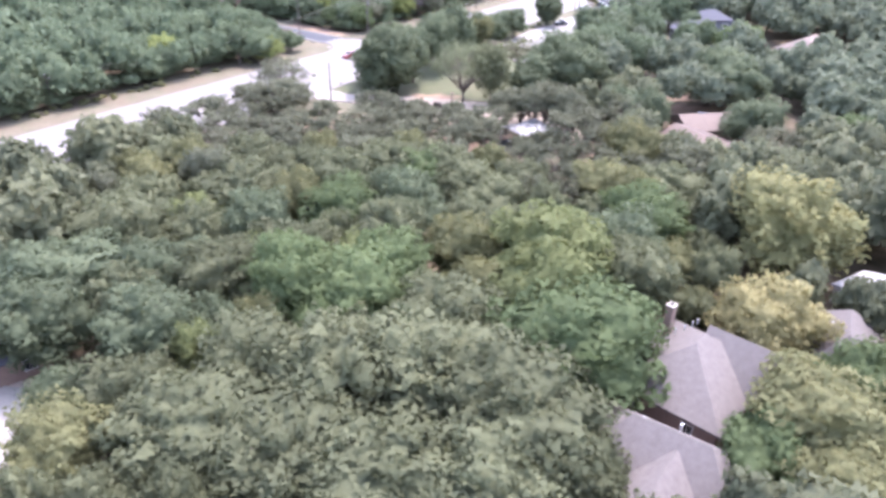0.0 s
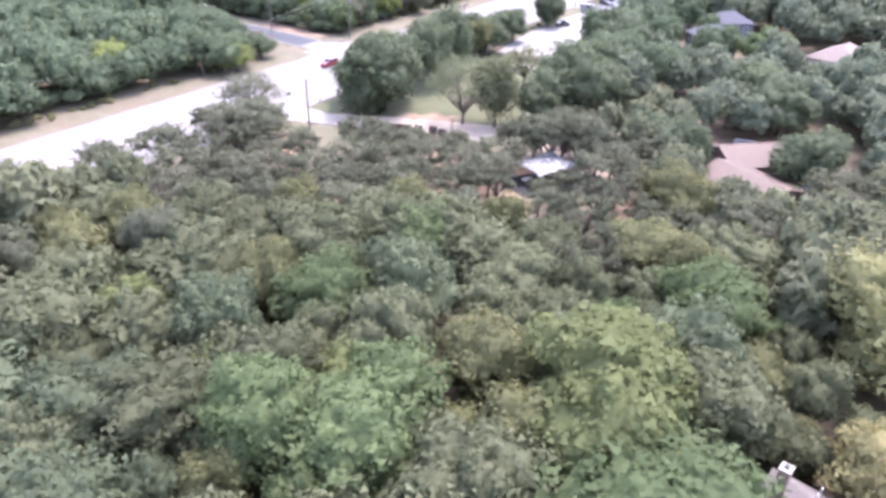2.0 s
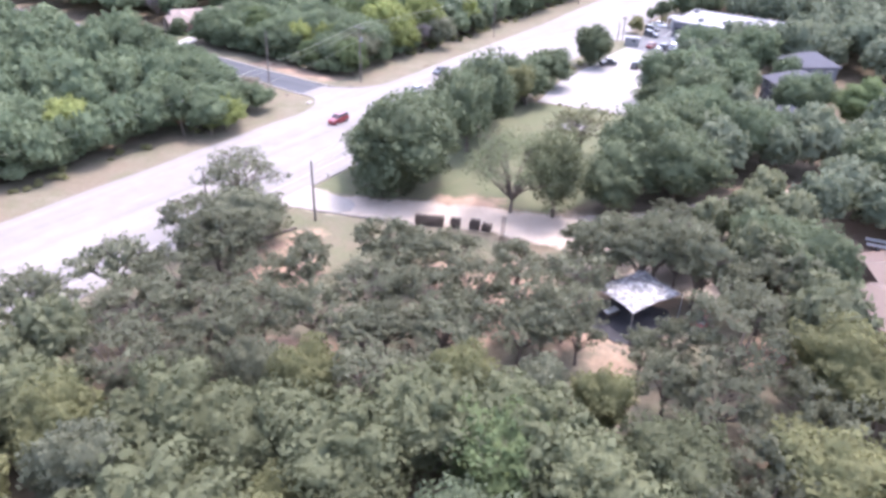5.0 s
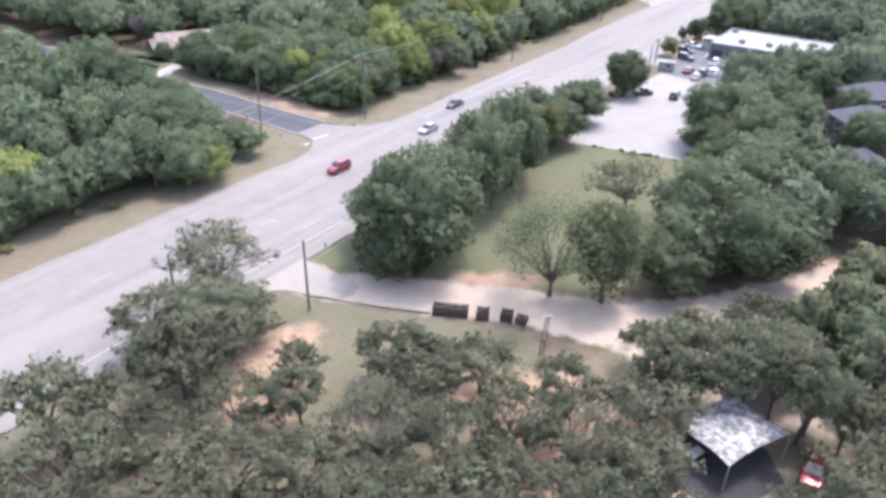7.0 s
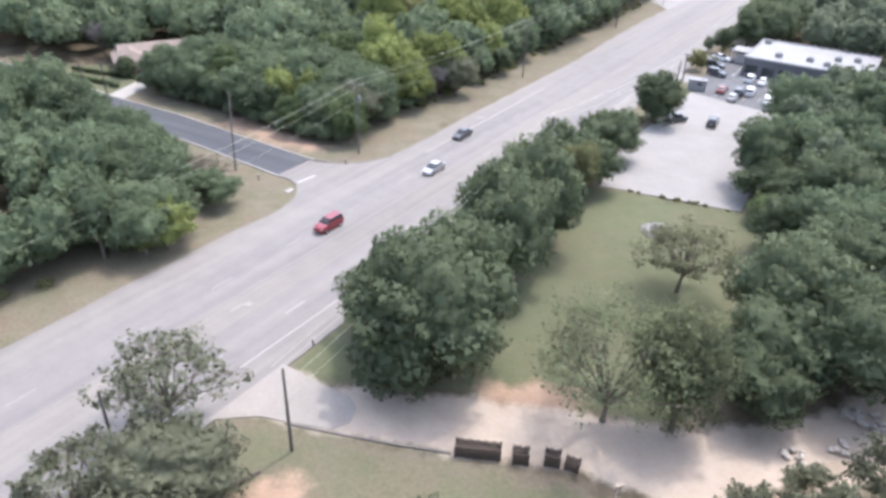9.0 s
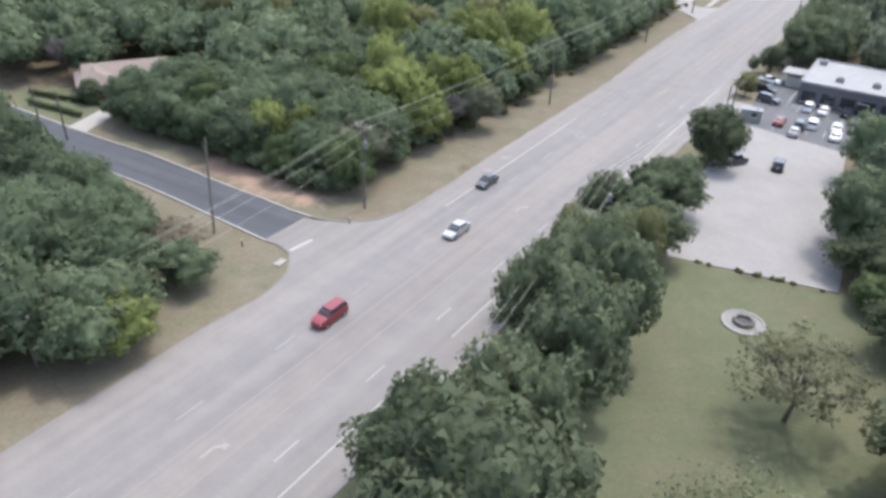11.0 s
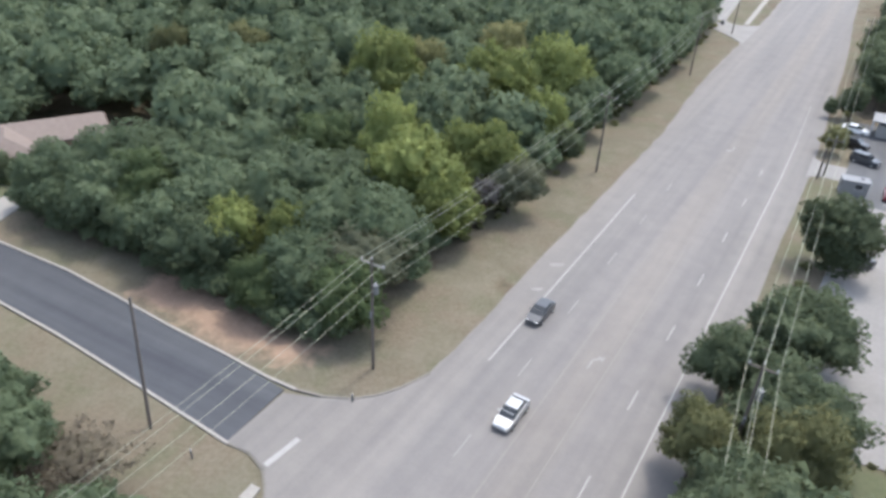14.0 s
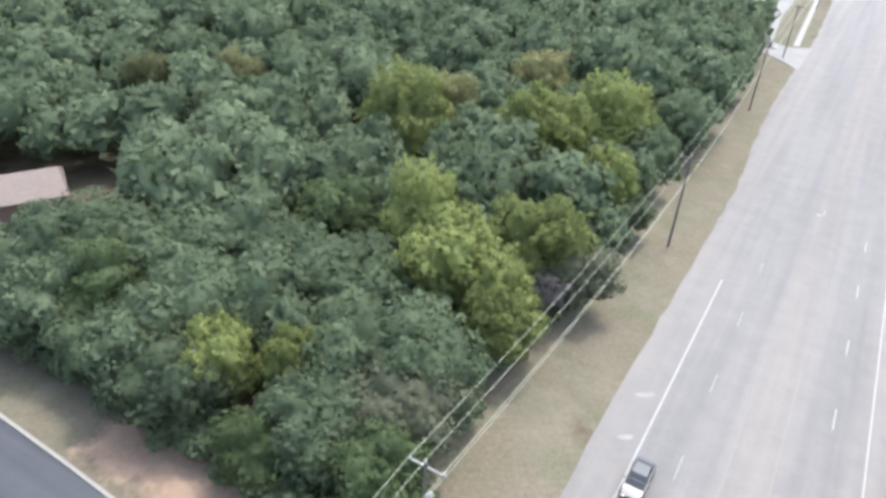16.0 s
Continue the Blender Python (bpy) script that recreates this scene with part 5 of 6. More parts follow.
def flat_building():
    """The low shop: white roof with a parapet, dark front with an awning, plant on the roof."""
    q = Matrix.Translation((61.8, 262.2, 0)) @ ROAD_POSE           # x to the right of the road, y along it
    b = thing("commercial_building", q, "low dark-fronted shop with a flat white roof", "building")
    part("wall", box(13.0, 10.0, -0.1, 26.0, 20.0, 4.3), DARKWALL, b)
    part("roof", box(13.0, 10.0, 4.2, 26.4, 20.4, 0.22, 0, 0.03), FLATROOF, b, "flat white membrane roof")
    for cx, cy, sx, sy in ((13, -0.1, 26.4, 0.25), (13, 20.1, 26.4, 0.25), (-0.1, 10, 0.25, 19.9), (26.1, 10, 0.25, 19.9)):
        part("parapet", box(cx, cy, 4.42, sx, sy, 0.25, 0, 0.02), FLATROOF, b)
    for cx, cy in ((1.6, 16.4), (6.4, 4.8), (13.0, 5.5), (18.2, 10.0), (16.8, 3.6), (22, 12)):
        u = part("rooftop_unit", box(cx, cy, 4.42, 1.5, 1.3, 0.95, 0, 0.05), HUTGREY, b, "grey rooftop air conditioner")
        tube("fan_grille", [(cx, cy, 5.37), (cx, cy, 5.43)], [0.45, 0.45], DARKWALL, u, 16)
    for cx in np.arange(2.0, 25, 3.6):
        w = part("window", box(cx, -0.04, 0.7, 2.6, 0.1, 2.1), GLASSDARK, b)
        part("frame", box(cx, -0.06, 0.6, 2.8, 0.08, 0.1), TRIM, w)
    d = part("door", box(12.0, -0.08, 0.05, 1.9, 0.08, 2.2), GLASSDARK, b)
    part("frame", box(12.0, -0.1, 2.25, 2.1, 0.1, 0.1), TRIM, d)
    part("awning", box(-3.0, 12.5, 2.9, 4.4, 5.4, 0.2, 0, 0.03), FLATROOF, b, "white flat canopy beside the shop")
    for x, y in ((-4.9, 10.1), (-4.9, 14.9)):
        tube("canopy_post", [(x, y, 0), (x, y, 3.0)], [0.08, 0.08], TRIM, b, 8)
    part("wall", box(-2.2, 12.6, 0, 3.6, 4.2, 2.3), SIDING, b, "pale lean-to wall")
    for y0, y1 in ((-5.0, -2.0), (-2.0, 1.0), (1.0, 4.5)):
        r = part("ramp_rail", box(-0.8, (y0 + y1) / 2, 0.95, 0.07, y1 - y0, 0.07), TRIM, b, "white ramp railing")
        part("lower_rail", box(-0.8, (y0 + y1) / 2, 0.45, 0.05, y1 - y0, 0.05), TRIM, r)
        part("rail_post", box(-0.8, y0, 0.0, 0.08, 0.08, 1.02), TRIM, r)
    r = part("ramp_rail", box(0.6, -5.0, 0.95, 2.8, 0.07, 0.07), TRIM, b, "white ramp railing")
    part("lower_rail", box(0.6, -5.0, 0.45, 2.8, 0.05, 0.05), TRIM, r)
    part("rail_post", box(2.0, -5.0, 0.0, 0.08, 0.08, 1.02), TRIM, r)


def grey_kiosk():
    """A small flat-roofed hut at the entrance to the lot."""
    k = thing("kiosk", pose(47.7, 251.4, 0, 0, 0, -24), "small grey flat-roofed hut at the parking entrance", "hut")
    part("wall", box(0, 0, -0.1, 3.7, 2.0, 2.3, 0, 0.02), HUTGREY, k)
    part("roof", box(0, 0, 2.2, 3.95, 2.25, 0.14, 0, 0.03), HUTROOF, k)
    w = part("window", box(0.5, -1.01, 1.1, 0.9, 0.06, 0.7), GLASSDARK, k)
    part("frame", box(0.5, -1.03, 1.02, 1.05, 0.08, 0.08), TRIM, w)
    part("roof_vent", box(0.9, 0.2, 2.34, 0.5, 0.5, 0.22, 0, 0.04), HUTROOF, k)


def bay_line(x, y, length):
    d = U * (length / 2)
    strip("bay_line", [(x - d.x, y - d.y), (x + d.x, y + d.y)], 0.14, 0.03, 0.045, PAINT_W, "white painted parking bay line", "road marking")


for i in range(6):
    bay_line(60.6 + 2.22 * i, 258.2 - 1.58 * i, 4.8)
for i in range(5):
    bay_line(51.4 + 2.6 * i, 248.6 - 1.2 * i, 4.2)
for i in range(4):
    strip("hatch_line", [(59.4 + 0.35 * i, 259.2 + 0.6 * i), (61.6 + 0.35 * i, 258.2 + 0.6 * i)], 0.12, 0.03, 0.045, PAINT_W, "white painted hatching beside the shop", "road marking")


def plastic_pool(x, y):
    t = thing("wading_pool", pose(x, y, 0, 0, 0, 40), "small oval turquoise plastic wading pool", "pool")
    n = 20
    v = [(r * math.cos(a) * 1.3, r * math.sin(a) * 0.85, z) for r, z in ((1.0, 0.0), (1.06, 0.45), (0.96, 0.45), (0.92, 0.08)) for a in [2 * math.pi * i / n for i in range(n)]]
    f = [(k * n + i, k * n + (i + 1) % n, (k + 1) * n + (i + 1) % n, (k + 1) * n + i) for k in range(3) for i in range(n)] + [tuple(3 * n + i for i in range(n))]
    raw("basin", v, f, TURQUOISE, t)


grey_kiosk()
plastic_pool(57.8, 122.2)
shingled_house()
red_roof_house()
slate_house()
ranch_house()
edge_house()
flat_building()


# ---- power line ----
def utility_pole(x, y, h, lean=(0.0, 0.0), arm=2.6, rz=0.0, gear=True, wood=ARMWOOD, label="tarred wooden utility pole with a crossarm and insulators"):
    t = thing("utility_pole", pose(x, y, 0, 0, 0, rz), label, "utility pole", "power poles")
    lx, ly = lean
    tube("pole", [(0, 0, -0.5), (lx * 0.5, ly * 0.5, h / 2), (lx, ly, h)], [0.165, 0.14, 0.11], POLE, t, 10)
    if arm:
        part("crossarm", box(lx, ly + 0.15, h - 0.65, arm, 0.12, 0.14), wood, t)
        for k in (-0.46, 0.0, 0.46):
            zz = h - 0.51 if k else h
            tube("insulator", [(lx + k * arm, ly + 0.15 * bool(k), zz), (lx + k * arm, ly + 0.15 * bool(k), zz + 0.28)], [0.07, 0.05], PORCELAIN, t, 8)
    if gear:
        c = tube("transformer", [(lx * 0.7 + 0.42, ly * 0.7, h * 0.72), (lx * 0.7 + 0.42, ly * 0.7, h * 0.72 + 0.95)], [0.25, 0.25], TANKGREY, t, 14)
        tube("bushing", [(lx * 0.7 + 0.42, ly * 0.7, h * 0.72 + 0.95), (lx * 0.7 + 0.42, ly * 0.7, h * 0.72 + 1.25)], [0.06, 0.04], PORCELAIN, c, 8)
    if gear:
        tube("cable_box", [(lx * 0.5, ly * 0.5 - 0.24, h * 0.5), (lx * 0.5, ly * 0.5 - 0.24, h * 0.5 + 0.7)], [0.12, 0.12], TANKGREY, t, 10)
    return t


ROAD_TURN = -math.degrees(math.atan2(U.x, U.y))
LINE_WEST = [(-82.0, 142.0, 7.4), (-52.5, 179.3, 7.1), (-23.1, 213.4, 12.6), (10.3, 258.0, 12.4), (43.2, 306.5, 12.4), (67.4, 341.4, 12.0), (104, 393, 12)]
LINE_EAST = [(-24.2, 147.2, 9.3), (6.4, 199.6, 12.2), (46.5, 257.2, 6.4), (84, 312, 11.5)]
for i, (x, y, h) in enumerate(LINE_WEST):
    utility_pole(x, y, h, rz=ROAD_TURN, gear=i == 2, wood=ARMWOOD if i in (1, 2) else POLE)
for i, (x, y, h) in enumerate(LINE_EAST):
    utility_pole(x, y, h, rz=ROAD_TURN, arm=2.2 if i else 0, gear=i == 1, wood=POLE, label="tarred wooden utility pole beside the road" if i == 0 else "tarred wooden utility pole with a crossarm and insulators")
utility_pole(-42.1, 206.1, 12.3, lean=(-0.1, 2.2), arm=0, gear=False, label="leaning bare wooden pole on the grass verge")
utility_pole(-72.7, 235.5, 8.5, arm=0, gear=False, label="bare wooden pole beside the side street")
utility_pole(-78.4, 239.2, 8.0, arm=0, gear=False, label="bare wooden pole beside the side street")
utility_pole(-39.0, 146.3, 8.2, lean=(0.3, -0.5), arm=0, gear=False, label="bare wooden pole rising out of the oaks")
utility_pole(44.9, 256.2, 5.0, arm=0, gear=False, label="short bare wooden pole by the parking entrance")


def spans(line_, name, thin=1.0):
    """Sagging wires from pole to pole: three on the arm, one lower down."""
    for (x0, y0, h0), (x1, y1, h1) in zip(line_, line_[1:]):
        d = Vector((x1 - x0, y1 - y0)).normalized()
        side = Vector((d.y, -d.x))
        w = thing(name, Matrix(), "slack overhead wires strung between the poles", "power line")
        for off, drop, rad in ((-1.18, 0.25, 0.016), (0.0, -0.28, 0.016), (1.18, 0.25, 0.016), (0.15, 3.2, 0.014)):
            pts = []
            for k in range(15):
                u = k / 14
                p = Vector((x0, y0)).lerp(Vector((x1, y1)), u) + side * off
                pts.append((p.x, p.y, h0 + (h1 - h0) * u - drop - 4 * 0.9 * u * (1 - u)))
            tube("wire", pts, [rad * thin] * 15, WIRE, w, 4)


spans(LINE_WEST, "power_line", 1.2)
spans(LINE_EAST, "power_line", 1.15)


# ---- cars ----
def car_paint(name, color, metal=0.3):
    m, nt, b = mat(name)
    nt.links.new(ramp(nt, noise_tex(nt, 1.5, 3), [(0.3, tuple(c * 0.9 for c in color)), (0.7, color)]), b.inputs["Base Color"])
    b.inputs["Roughness"].default_value, b.inputs["Metallic"].default_value = 0.28, metal
    b.inputs["Coat Weight"].default_value = 0.6
    return m


PAINT = {"red": car_paint("red_car_paint", (0.20, 0.022, 0.03)), "silver": car_paint("silver_car_paint", (0.36, 0.37, 0.38), 0.6), "white": car_paint("white_car_paint", (0.75, 0.76, 0.78), 0.0),
         "dark": car_paint("dark_grey_car_paint", (0.045, 0.05, 0.058)), "black": car_paint("black_car_paint", (0.015, 0.015, 0.018))}


def loft(sections, name, material, parent, label="", cap=True):
    """A skin through cross-sections (x, half width, z low, z high, tuck at the top)."""
    verts, faces = [], []
    for x, w, z0, z1, tuck in sections:
        verts += [(x, -w * 0.96, z0), (x, -w, z0 + (z1 - z0) * 0.35), (x, -w * 0.97, z0 + (z1 - z0) * 0.75), (x, -w * tuck, z1),
                  (x, w * tuck, z1), (x, w * 0.97, z0 + (z1 - z0) * 0.75), (x, w, z0 + (z1 - z0) * 0.35), (x, w * 0.96, z0)]
    n = len(sections)
    for i in range(n - 1):
        for k in range(8):
            a, b = i * 8 + k, i * 8 + (k + 1) % 8
            faces.append((a, b, b + 8, a + 8))
    faces += [tuple(range(8))[::-1], tuple(range(n * 8 - 8, n * 8))]
    ob = raw(name, verts, faces, material, parent, label)
    return ob


def car(x, y, rz, colour, body="sedan", label=""):
    t = thing("car", pose(x, y, 0.035, 0, 0, rz), label or f"{colour} {body} parked on the lot", "car", "cars")
    paint = PAINT[colour]
    tall = 0.25 if body in ("suv", "pickup") else 0.0
    loft([(-2.25, 0.72, 0.35, 0.75 + tall, 0.9), (-2.1, 0.86, 0.25, 0.92 + tall, 0.92), (-1.3, 0.9, 0.22, 0.98 + tall, 0.93), (0.6, 0.9, 0.22, 0.96 + tall, 0.93),
          (1.7, 0.88, 0.24, 0.84 + tall, 0.9), (2.15, 0.8, 0.28, 0.72 + tall, 0.88), (2.3, 0.62, 0.38, 0.6 + tall, 0.85)], "body", paint, t)
    if body == "pickup":
        sec = [(-0.55, 0.78, 1.15, 1.2, 0.95), (-0.45, 0.77, 1.15, 1.75, 0.86), (0.5, 0.77, 1.15, 1.77, 0.86), (1.15, 0.79, 1.15, 1.2, 0.95)]
    elif body == "suv":
        sec = [(-2.15, 0.78, 1.12, 1.2, 0.95), (-1.85, 0.77, 1.12, 1.68, 0.86), (0.3, 0.77, 1.12, 1.72, 0.86), (1.1, 0.8, 1.12, 1.17, 0.95)]
    else:
        sec = [(-1.75, 0.76, 0.92, 0.98, 0.95), (-1.0, 0.74, 0.92, 1.40, 0.82), (0.15, 0.74, 0.92, 1.44, 0.82), (1.15, 0.78, 0.90, 0.95, 0.95)]
    loft(sec, "cabin_glass", GLASSDARK, t, "dark tinted cabin windows")
    zt = sec[1][3]
    part("roof", box((sec[1][0] + sec[2][0]) / 2, 0, zt - 0.015, sec[2][0] - sec[1][0] + 0.15, 1.28, 0.07, 0, 0.03), paint, t)
    if body == "pickup":
        part("cargo_bed", box(-1.4, 0, 1.14, 1.5, 1.35, 0.06), DARKWALL, t)
    for sx in (-1.35, 1.4):
        for sy in (-0.82, 0.82):
            w = tube("wheel", [(sx, sy - 0.11, 0.3), (sx, sy + 0.11, 0.3)], [0.32, 0.32], RUBBER, t, 16)
            k = 0.12 if sy > 0 else -0.12
            tube("rim", [(sx, sy + k * 0.7, 0.3), (sx, sy + k, 0.3)], [0.2, 0.19], GREYMETAL, w, 10)
    for sy in (-0.55, 0.55):
        part("headlight", box(2.17, sy, 0.55 + tall * 0.8, 0.2, 0.34, 0.13, 0, 0.03), LAMPGLASS, t)
        part("tail_light", box(-2.2, sy, 0.62 + tall * 0.8, 0.12, 0.3, 0.14, 0, 0.03), PAINT["red"], t)
        part("mirror", box(0.75, sy * 1.72, 0.98 + tall, 0.16, 0.18, 0.12, 0, 0.03), paint, t)
    part("windscreen_frame", box(0.68, 0, zt - 0.24, 0.05, 1.2, 0.03), paint, t)
    part("number_plate", box(-2.27, 0, 0.5 + tall, 0.03, 0.42, 0.13), TRIM, t)
    return t


ALONG = math.degrees(math.atan2(U.y, U.x))
car(-25.3, 187.5, ALONG + 180, "red", "suv", "red car driving along the wide road")
car(-10.6, 206.6, ALONG + 180, "silver", "sedan", "silver sedan driving along the wide road")
car(-5.2, 221.6, ALONG + 180, "dark", "sedan", "dark grey sedan driving along the wide road")
car(43.3, 229.4, 60, "black", "suv", "black car alone on the pale parking lot")
car(36.6, 230.9, 20, "dark", "pickup", "dark pickup parked under the rounded tree")
for x, y, c, b, r in ((52.7, 249.7, "red", "sedan", 55), (53.0, 244.4, "silver", "sedan", 58), (55.6, 247.7, "black", "suv", 57), (58.3, 248.2, "white", "suv", 57), (62.2, 246.7, "white", "sedan", 57), (59.8, 242.6, "white", "sedan", 57)):
    car(x, y, r, c, b, f"{c} {b} parked in a bay of the lot")
for x, y, c, b in ((62.2, 257.6, "white", "suv"), (64.4, 255.9, "white", "sedan"), (68.4, 254.6, "black", "suv"), (72.2, 252.0, "dark", "sedan")):
    car(x, y, ALONG, c, b, f"{c} {b} parked before the shop front")
car(55.9, 261.8, -52, "dark", "suv", "dark grey car parked across the entrance lane")
car(58.0, 268.4, -50, "black", "suv", "black car parked beside the shop canopy")
car(62.0, 275.0, -40, "white", "sedan", "white car parked behind the roadside bush")
car(23.5, 122.8, -127, "red", "sedan", "red car parked near the white canopy")
car(56.2, 119.8, 60, "white", "pickup", "white pickup parked beside the red-roofed house")


# ---- yard things ----
def slatted_crate(x, y, w, d, h, rz, posts=True):
    """An open crate of dark upright boards on a base frame."""
    t = thing("slatted_crate", pose(x, y, 0.0, 0, 0, rz), "dark weathered slatted wooden crate at the drive edge", "crate", "crates by the drive")
    part("base", box(0, 0, 0.02, w, d, 0.12), WOOD, t)
    n = max(2, int(w / 0.24))
    for side in (-1, 1):
        for k in range(n + 1):
            part("board", box(-w / 2 + w * k / n, side * d / 2, 0.12, 0.2, 0.05, h * (1.0 + 0.12 * ((k * 7) % 3 - 1) * 0.5)), WOOD, t)
        part("rail", box(0, side * (d / 2 - 0.05), h * 0.75, w, 0.05, 0.12), WOOD, t)
    for side in (-1, 1):
        for k in range(3):
            part("board", box(side * w / 2, -d / 2 + d * (k + 0.5) / 3, 0.12, 0.05, 0.2, h), WOOD, t)
    part("shelf", box(0, 0, h * 0.5, w * 0.96, d * 0.9, 0.06), WOOD, t)
    if posts:
        for sx in (-1, 1):
            for sy in (-1, 1):
                part("corner_post", box(sx * w / 2, sy * d / 2, 0, 0.14, 0.14, h + 0.22), WOOD, t)


slatted_crate(-7.8, 146.6, 3.9, 1.0, 1.15, -8)
slatted_crate(-4.1, 145.9, 1.25, 1.0, 1.15, -8)
slatted_crate(-1.35, 145.6, 1.2, 1.0, 1.1, -14)
slatted_crate(0.3, 145.0, 1.1, 0.8, 0.85, -22)


def white_canopy():
    """A slack white tarp on four poles, its edges drawn in between the corners."""
    t = thing("tarp_canopy", Matrix(), "slack white tarp canopy on thin poles over a work yard", "canopy")
    c = [Vector(p) for p in ((11.2, 126.2, 3.0), (17.8, 128.9, 3.9), (21.4, 124.3, 3.3), (14.8, 120.9, 2.9))]
    n, vs, fs = 16, [], []
    for i in range(n + 1):
        for j in range(n + 1):
            u, v = i / n, j / n
            ui, vi = u + 0.12 * (0.5 - u) * 4 * v * (1 - v) * 0.8, v + 0.12 * (0.5 - v) * 4 * u * (1 - u) * 0.8
            p = (1 - ui) * (1 - vi) * c[0] + ui * (1 - vi) * c[1] + ui * vi * c[2] + (1 - ui) * vi * c[3]
            p.z += 0.35 * math.sin(math.pi * u) * math.sin(math.pi * v) + 0.10 * noise.noise((p.x * 0.8, p.y * 0.8, 1.0))
            vs.append(tuple(p))
    vs += [(x, y, z - 0.03) for x, y, z in vs]
    m = (n + 1) ** 2
    for i in range(n):
        for j in range(n):
            a = i * (n + 1) + j
            fs += [(a, a + 1, a + n + 2, a + n + 1), (m + a, m + a + n + 1, m + a + n + 2, m + a + 1)]
    raw("tarp", vs, fs, TARP_DAPPLED, t, "slack white tarp", smooth=True)
    for p in c:
        tube("pole", [(p.x, p.y, 0), (p.x, p.y, p.z + 0.1)], [0.05, 0.045], GREYMETAL, t, 8)
    # An added dark slab deepens the shade on the ground beneath the tarp.
    slab("work_pad", [(10.3, 126.6), (10.4, 122.6), (12.8, 119.4), (15.6, 118.8), (20.6, 121.9), (20.6, 125.8), (15.4, 128.4)], -0.2, 0.05, SHADED_GROUND, "dark slab standing in for the shade under the tarp canopy", "paving")
    w = thing("workbench", pose(13.4, 124.4, 0.05, 0, 0, 30), "pale-topped workbench in the shade of the canopy", "workbench")
    part("top", box(0, 0, 0.82, 1.8, 0.9, 0.08, 0, 0.01), TRIM, w)
    for sx in (-0.8, 0.8):
        for sy in (-0.38, 0.38):
            part("leg", box(sx, sy, 0, 0.08, 0.08, 0.82), WOOD, w)
    part("shelf", box(0, 0, 0.3, 1.6, 0.76, 0.05), WOOD, w)


def fire_pit():
    t = thing("fire_pit", pose(20.4, 187.4, 0.0), "round stone fire pit in a pale gravel ring on the lawn", "fire pit")
    tube("gravel_ring", [(0, 0, -0.1), (0, 0, 0.07)], [2.25, 2.2], PITGRAVEL, t, 40)
    for k in range(40):
        w = 2 * math.pi * k / 40
        part("edging_stone", box(2.24 * math.cos(w), 2.24 * math.sin(w), -0.05, 0.26 + 0.05 * (k % 2), 0.31, 0.2 + 0.03 * (k % 3), math.degrees(w), 0.03), EDGESTONE, t)
    for k in range(18):
        w = 2 * math.pi * k / 18
        part("stone", box(1.02 * math.cos(w), 1.02 * math.sin(w), 0.06, 0.34, 0.32, 0.42 + 0.05 * (k % 3), math.degrees(w), 0.04), STONE, t)
    tube("ash_bed", [(0, 0, 0.05), (0, 0, 0.16)], [0.88, 0.84], ASH, t, 24)


def wheeled_bin(x, y, rz):
    t = thing("wheeled_bin", pose(x, y, 0.036, 0, 0, rz), "dark wheeled rubbish bin on the pale driveway", "bin")
    part("body", box(0, 0, 0.06, 0.62, 0.7, 1.0, 0, 0.04), DARKWALL, t)
    part("lid", box(0, -0.02, 1.06, 0.68, 0.78, 0.08, 0, 0.03), DARKWALL, t)
    for sx in (-0.27, 0.27):
        tube("wheel", [(sx - 0.03, 0.32, 0.12), (sx + 0.03, 0.32, 0.12)], [0.12, 0.12], RUBBER, t, 12)


def ladder_tower(x, y, h=5.8):
    """A tall narrow frame of two poles with pale rungs."""
    t = thing("ladder_tower", pose(x, y, 0, 2, 3, 25), "tall narrow ladder-like frame of dark poles with pale rungs", "tower")
    for sx in (-0.24, 0.24):
        tube("pole", [(sx, 0, -0.2), (sx * 0.9, 0, h)], [0.07, 0.055], WOOD, t, 8)
    for k in range(11):
        part("rung", box(0, -0.02, 0.5 + k * 0.5, 0.6, 0.08, 0.13, 0, 0.015), PALEWOOD if k > 4 else WOOD, t)
    part("cap", box(0, 0, h - 0.02, 0.62, 0.3, 0.1, 0, 0.02), PALEWOOD, t)


def plywood_sheet(x, y, rz):
    t = thing("plywood_sheet", pose(x, y, 0.0, 0, 0, rz), "pale weathered board sheets laid over timber battens", "board")
    for k in (-0.7, 0.7):
        part("batten", box(k, 0, -0.03, 0.12, 1.3, 0.35), WOOD, t)
    part("sheet", box(0, 0, 0.32, 2.4, 1.25, 0.06, 0, 0.01), PALEWOOD, t)


def lying_stem(x, y, rz, length=5.5):
    t = thing("lying_stem", pose(x, y, 0.0, 0, 0, rz), "dark tapered stem with a short stub lying on bare soil", "log")
    tube("stem", [(0, 0, 0.22), (length * 0.5, 0.15, 0.3), (length, 0.1, 0.22)], [0.26, 0.22, 0.15], BARK, t, 8)
    tube("branch_stub", [(length * 0.6, 0.1, 0.3), (length * 0.75, 0.5, 0.75)], [0.09, 0.05], BARK, t, 6)


def hedge(a, b, width, height, seed):
    """A clipped hedge: leaf sprays over a lumpy core."""
    rs = np.random.RandomState(seed)
    a, b = np.array(a, float), np.array(b, float)
    n = int(np.linalg.norm(b - a) / 0.7)
    cl = np.array([(*(a + (b - a) * (k + 0.5) / n), height * 0.5, width * rs.uniform(0.5, 0.62)) for k in range(n)])
    ob = new("hedge", mesh_of("hedge", [cards(rs, cl, 30, 0.16, 0.85), cores(rs, cl, 0.9)], LEAF["hedge"]))
    tagged(ob, "low clipped dark green hedge bordering the lawn", "hedge", "garden hedges")


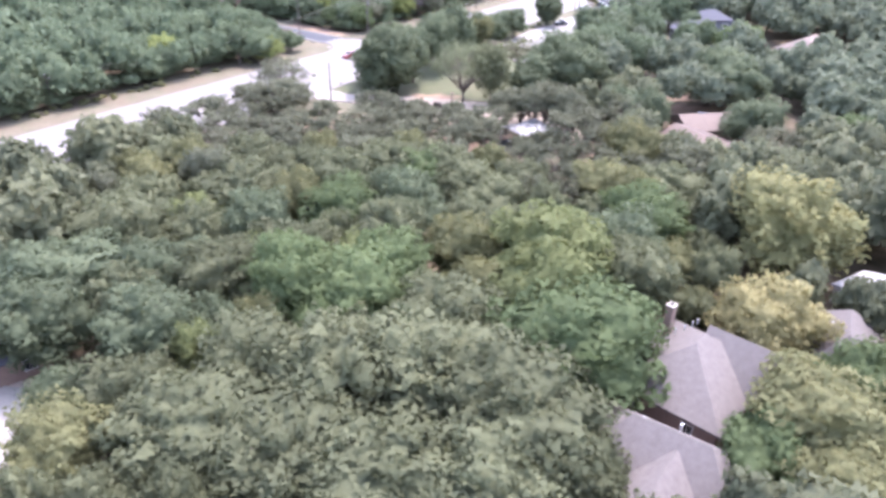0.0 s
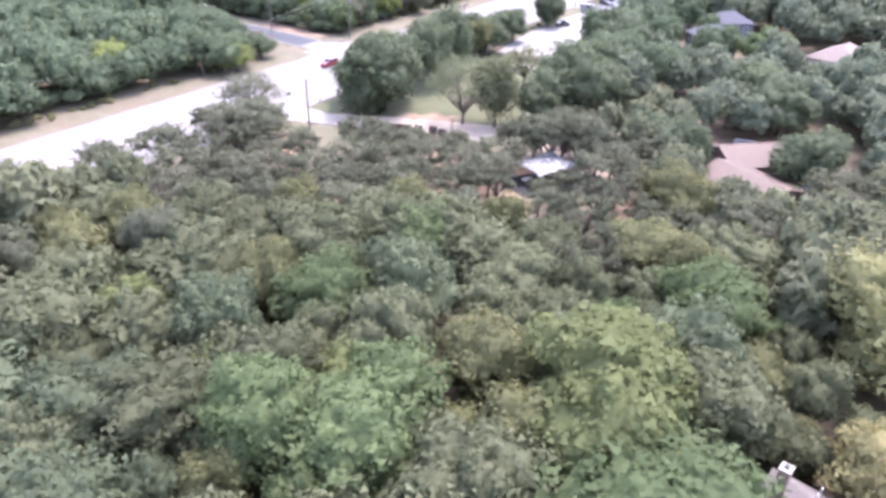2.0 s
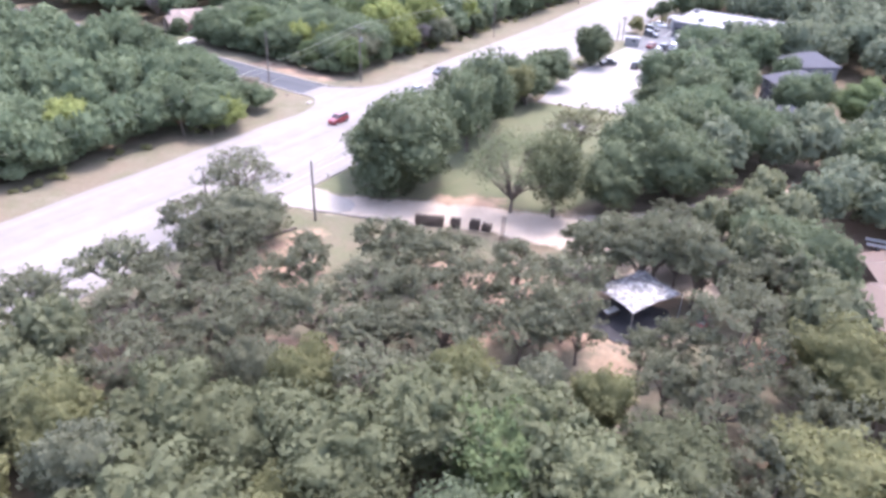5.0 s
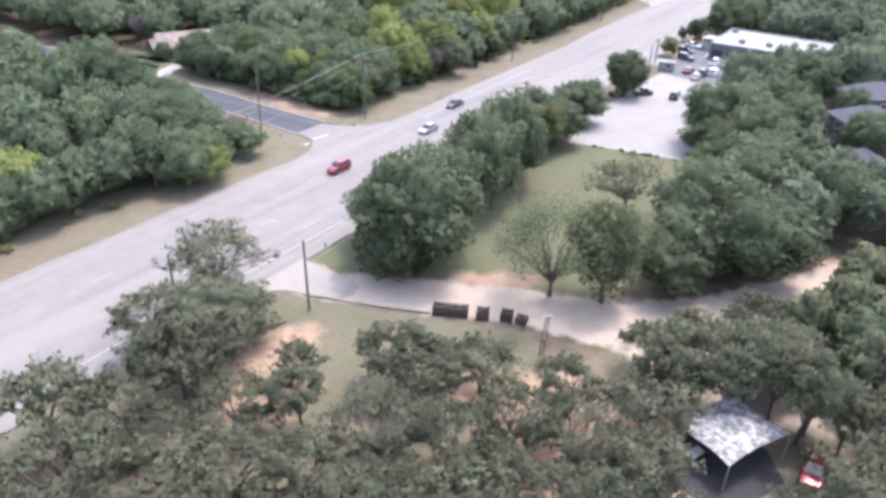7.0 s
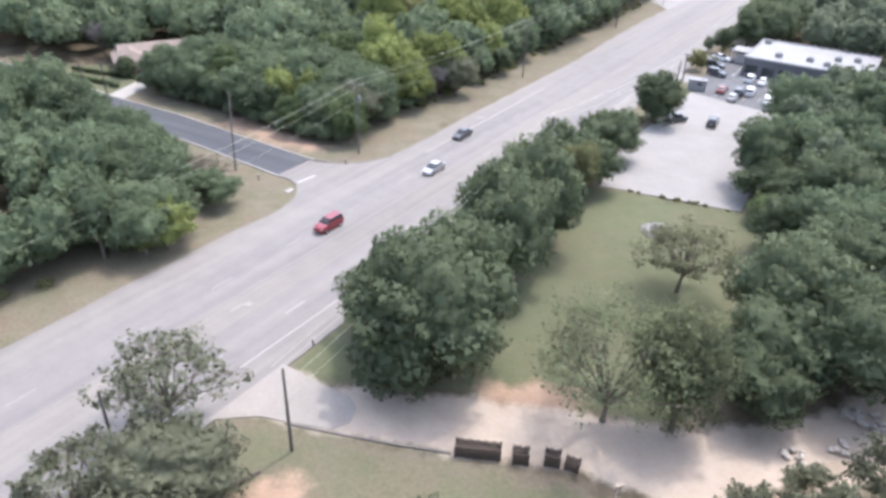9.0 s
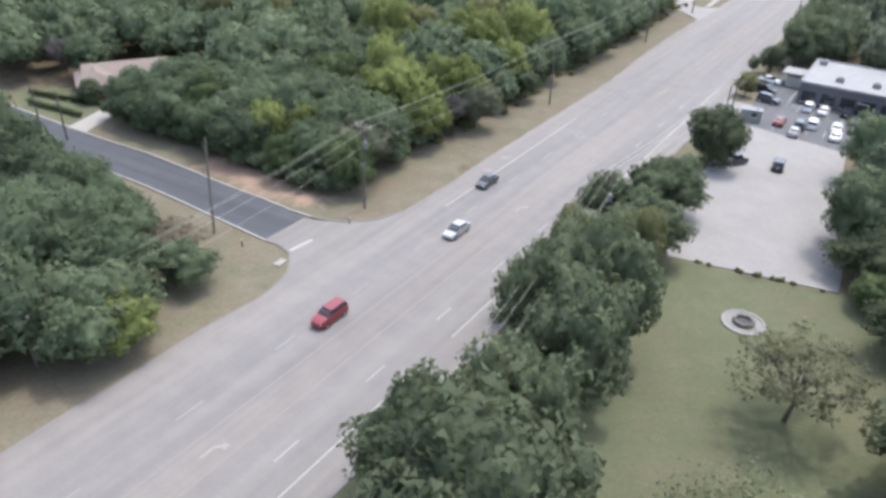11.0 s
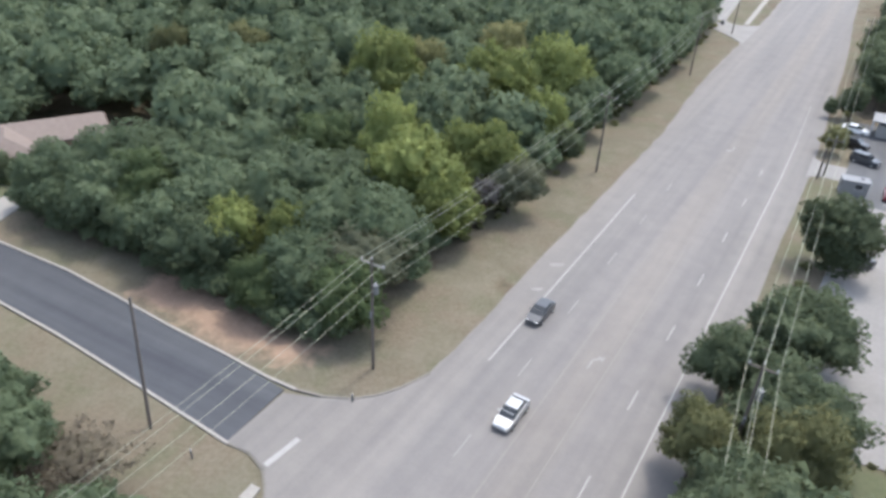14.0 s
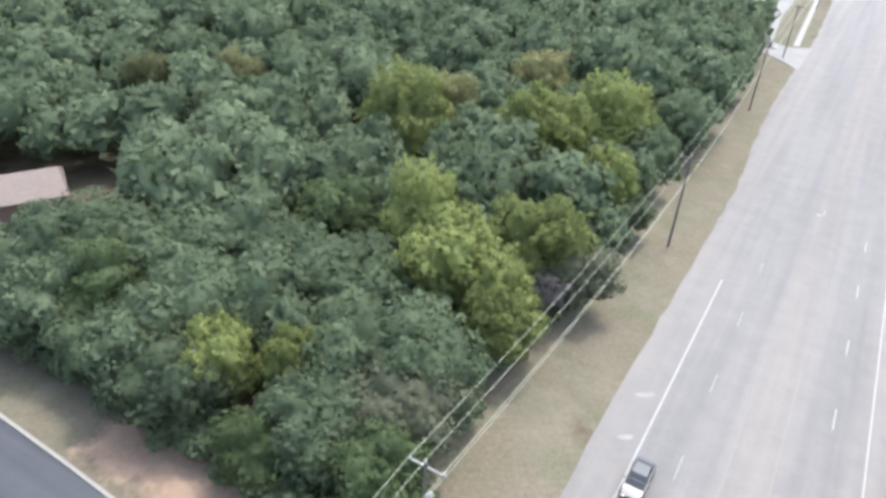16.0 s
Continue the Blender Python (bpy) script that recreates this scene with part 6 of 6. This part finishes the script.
def rubble_pile(x, y, seed, count, spread):
    """Loose pale blocks heaped on the ground."""
    rs = np.random.RandomState(seed)
    t = thing("rubble_pile", pose(x, y, 0, 0, 0, rs.uniform(0, 90)), "heap of pale broken limestone blocks under the oaks", "rubble pile", "stone heaps")
    for k in range(count):
        a, d = rs.uniform(0, 6.28), spread * rs.uniform(0, 1) ** 0.7
        sz = rs.uniform(0.25, 0.6)
        bm = box(0, 0, 0, sz * 1.4, sz, sz * 0.6, 0, 0.05)
        bm.transform(pose(d * math.cos(a), d * math.sin(a), 0.45 * max(0, 1 - d / spread) * rs.uniform(0, 1) - 0.03, rs.uniform(-12, 12), rs.uniform(-12, 12), rs.uniform(0, 180)))
        part("stone_block", bm, LIMESTONE, t)


white_canopy()
rubble_pile(20.8, 146.0, 1, 9, 1.4)
rubble_pile(25.2, 146.6, 2, 12, 1.4)
rubble_pile(29.2, 150.4, 3, 30, 2.2)
rubble_pile(26.2, 137.0, 4, 20, 1.6)
rubble_pile(29.6, 134.6, 5, 16, 1.3)
rubble_pile(31.0, 131.4, 6, 20, 1.6)
slab("kerb_inlet", [(-32.5, 198.0), (-31.7, 199.3), (-32.5, 199.8), (-33.3, 198.5)], -0.2, 0.12, KERB, "pale concrete kerb inlet at the verge corner", "drain")
fire_pit()
wheeled_bin(68.6, 350.4, 30)
ladder_tower(1.5, 138.2)
plywood_sheet(23.4, 144.6, 30)
plywood_sheet(21.8, 142.2, 20)
lying_stem(-30.8, 141.2, 38)
hedge((-86.5, 252.3), (-74.6, 246.0), 1.1, 1.0, 1)
hedge((-88.5, 257.4), (-73.3, 251.7), 1.1, 1.0, 2)


def corner_marker(x, y):
    t = thing("marker_post", pose(x, y, 0.03), "short dark marker post at the kerb corner", "post")
    tube("post", [(0, 0, -0.2), (0, 0, 0.85)], [0.09, 0.08], DARKWALL, t, 8)
    tube("cap", [(0, 0, 0.85), (0, 0, 0.95)], [0.11, 0.06], SIDING, t, 8)


corner_marker(-24.9, 208.9)
corner_marker(-37.8, 202.7)
corner_marker(-24.2, 161.9)


# ---- shrubs and weeds on the verges ----
def shrubs():
    rs = np.random.RandomState(77)
    V, F, base = [], [], 0
    spots = []
    for _ in range(240):
        s, side = rs.uniform(60, 330), rs.rand()
        if side < 0.6:
            n = rs.uniform(-149.5, -146.2)
            if 118 < s < 186:
                continue
        else:
            n = rs.uniform(-111.5, -109.0)
            if 96 < s < 125 or 205 < s < 250:
                continue
        spots.append((*on_road(s, n), rs.uniform(0.4, 1.1)))
    for _ in range(12):                     # grass tufts along the edge of the lot
        u = rs.uniform(0, 1)
        spots.append((15.2 + 19.3 * u + rs.uniform(-0.3, 0.3), 201.9 - 8.5 * u + rs.uniform(-0.6, 0.3), rs.uniform(0.10, 0.24)))
    for x, y, r in spots:
        cl = np.array([(x + rs.uniform(-r, r) * 0.7, y + rs.uniform(-r, r) * 0.7, r * 0.45, r * 0.6) for _ in range(3)])
        for v, f, _ in (cards(rs, cl, 16, 0.2, 0.8), cores(rs, cl, 0.8)):
            V.append(v)
            F += (f + base).tolist()
            base += len(v)
    ob = raw("roadside_shrubs", np.concatenate(V).tolist(), F, LEAF["olive"])
    tagged(ob, "scattered low shrubs along the wood's edge", "shrubs", "", "stuff")


shrubs()
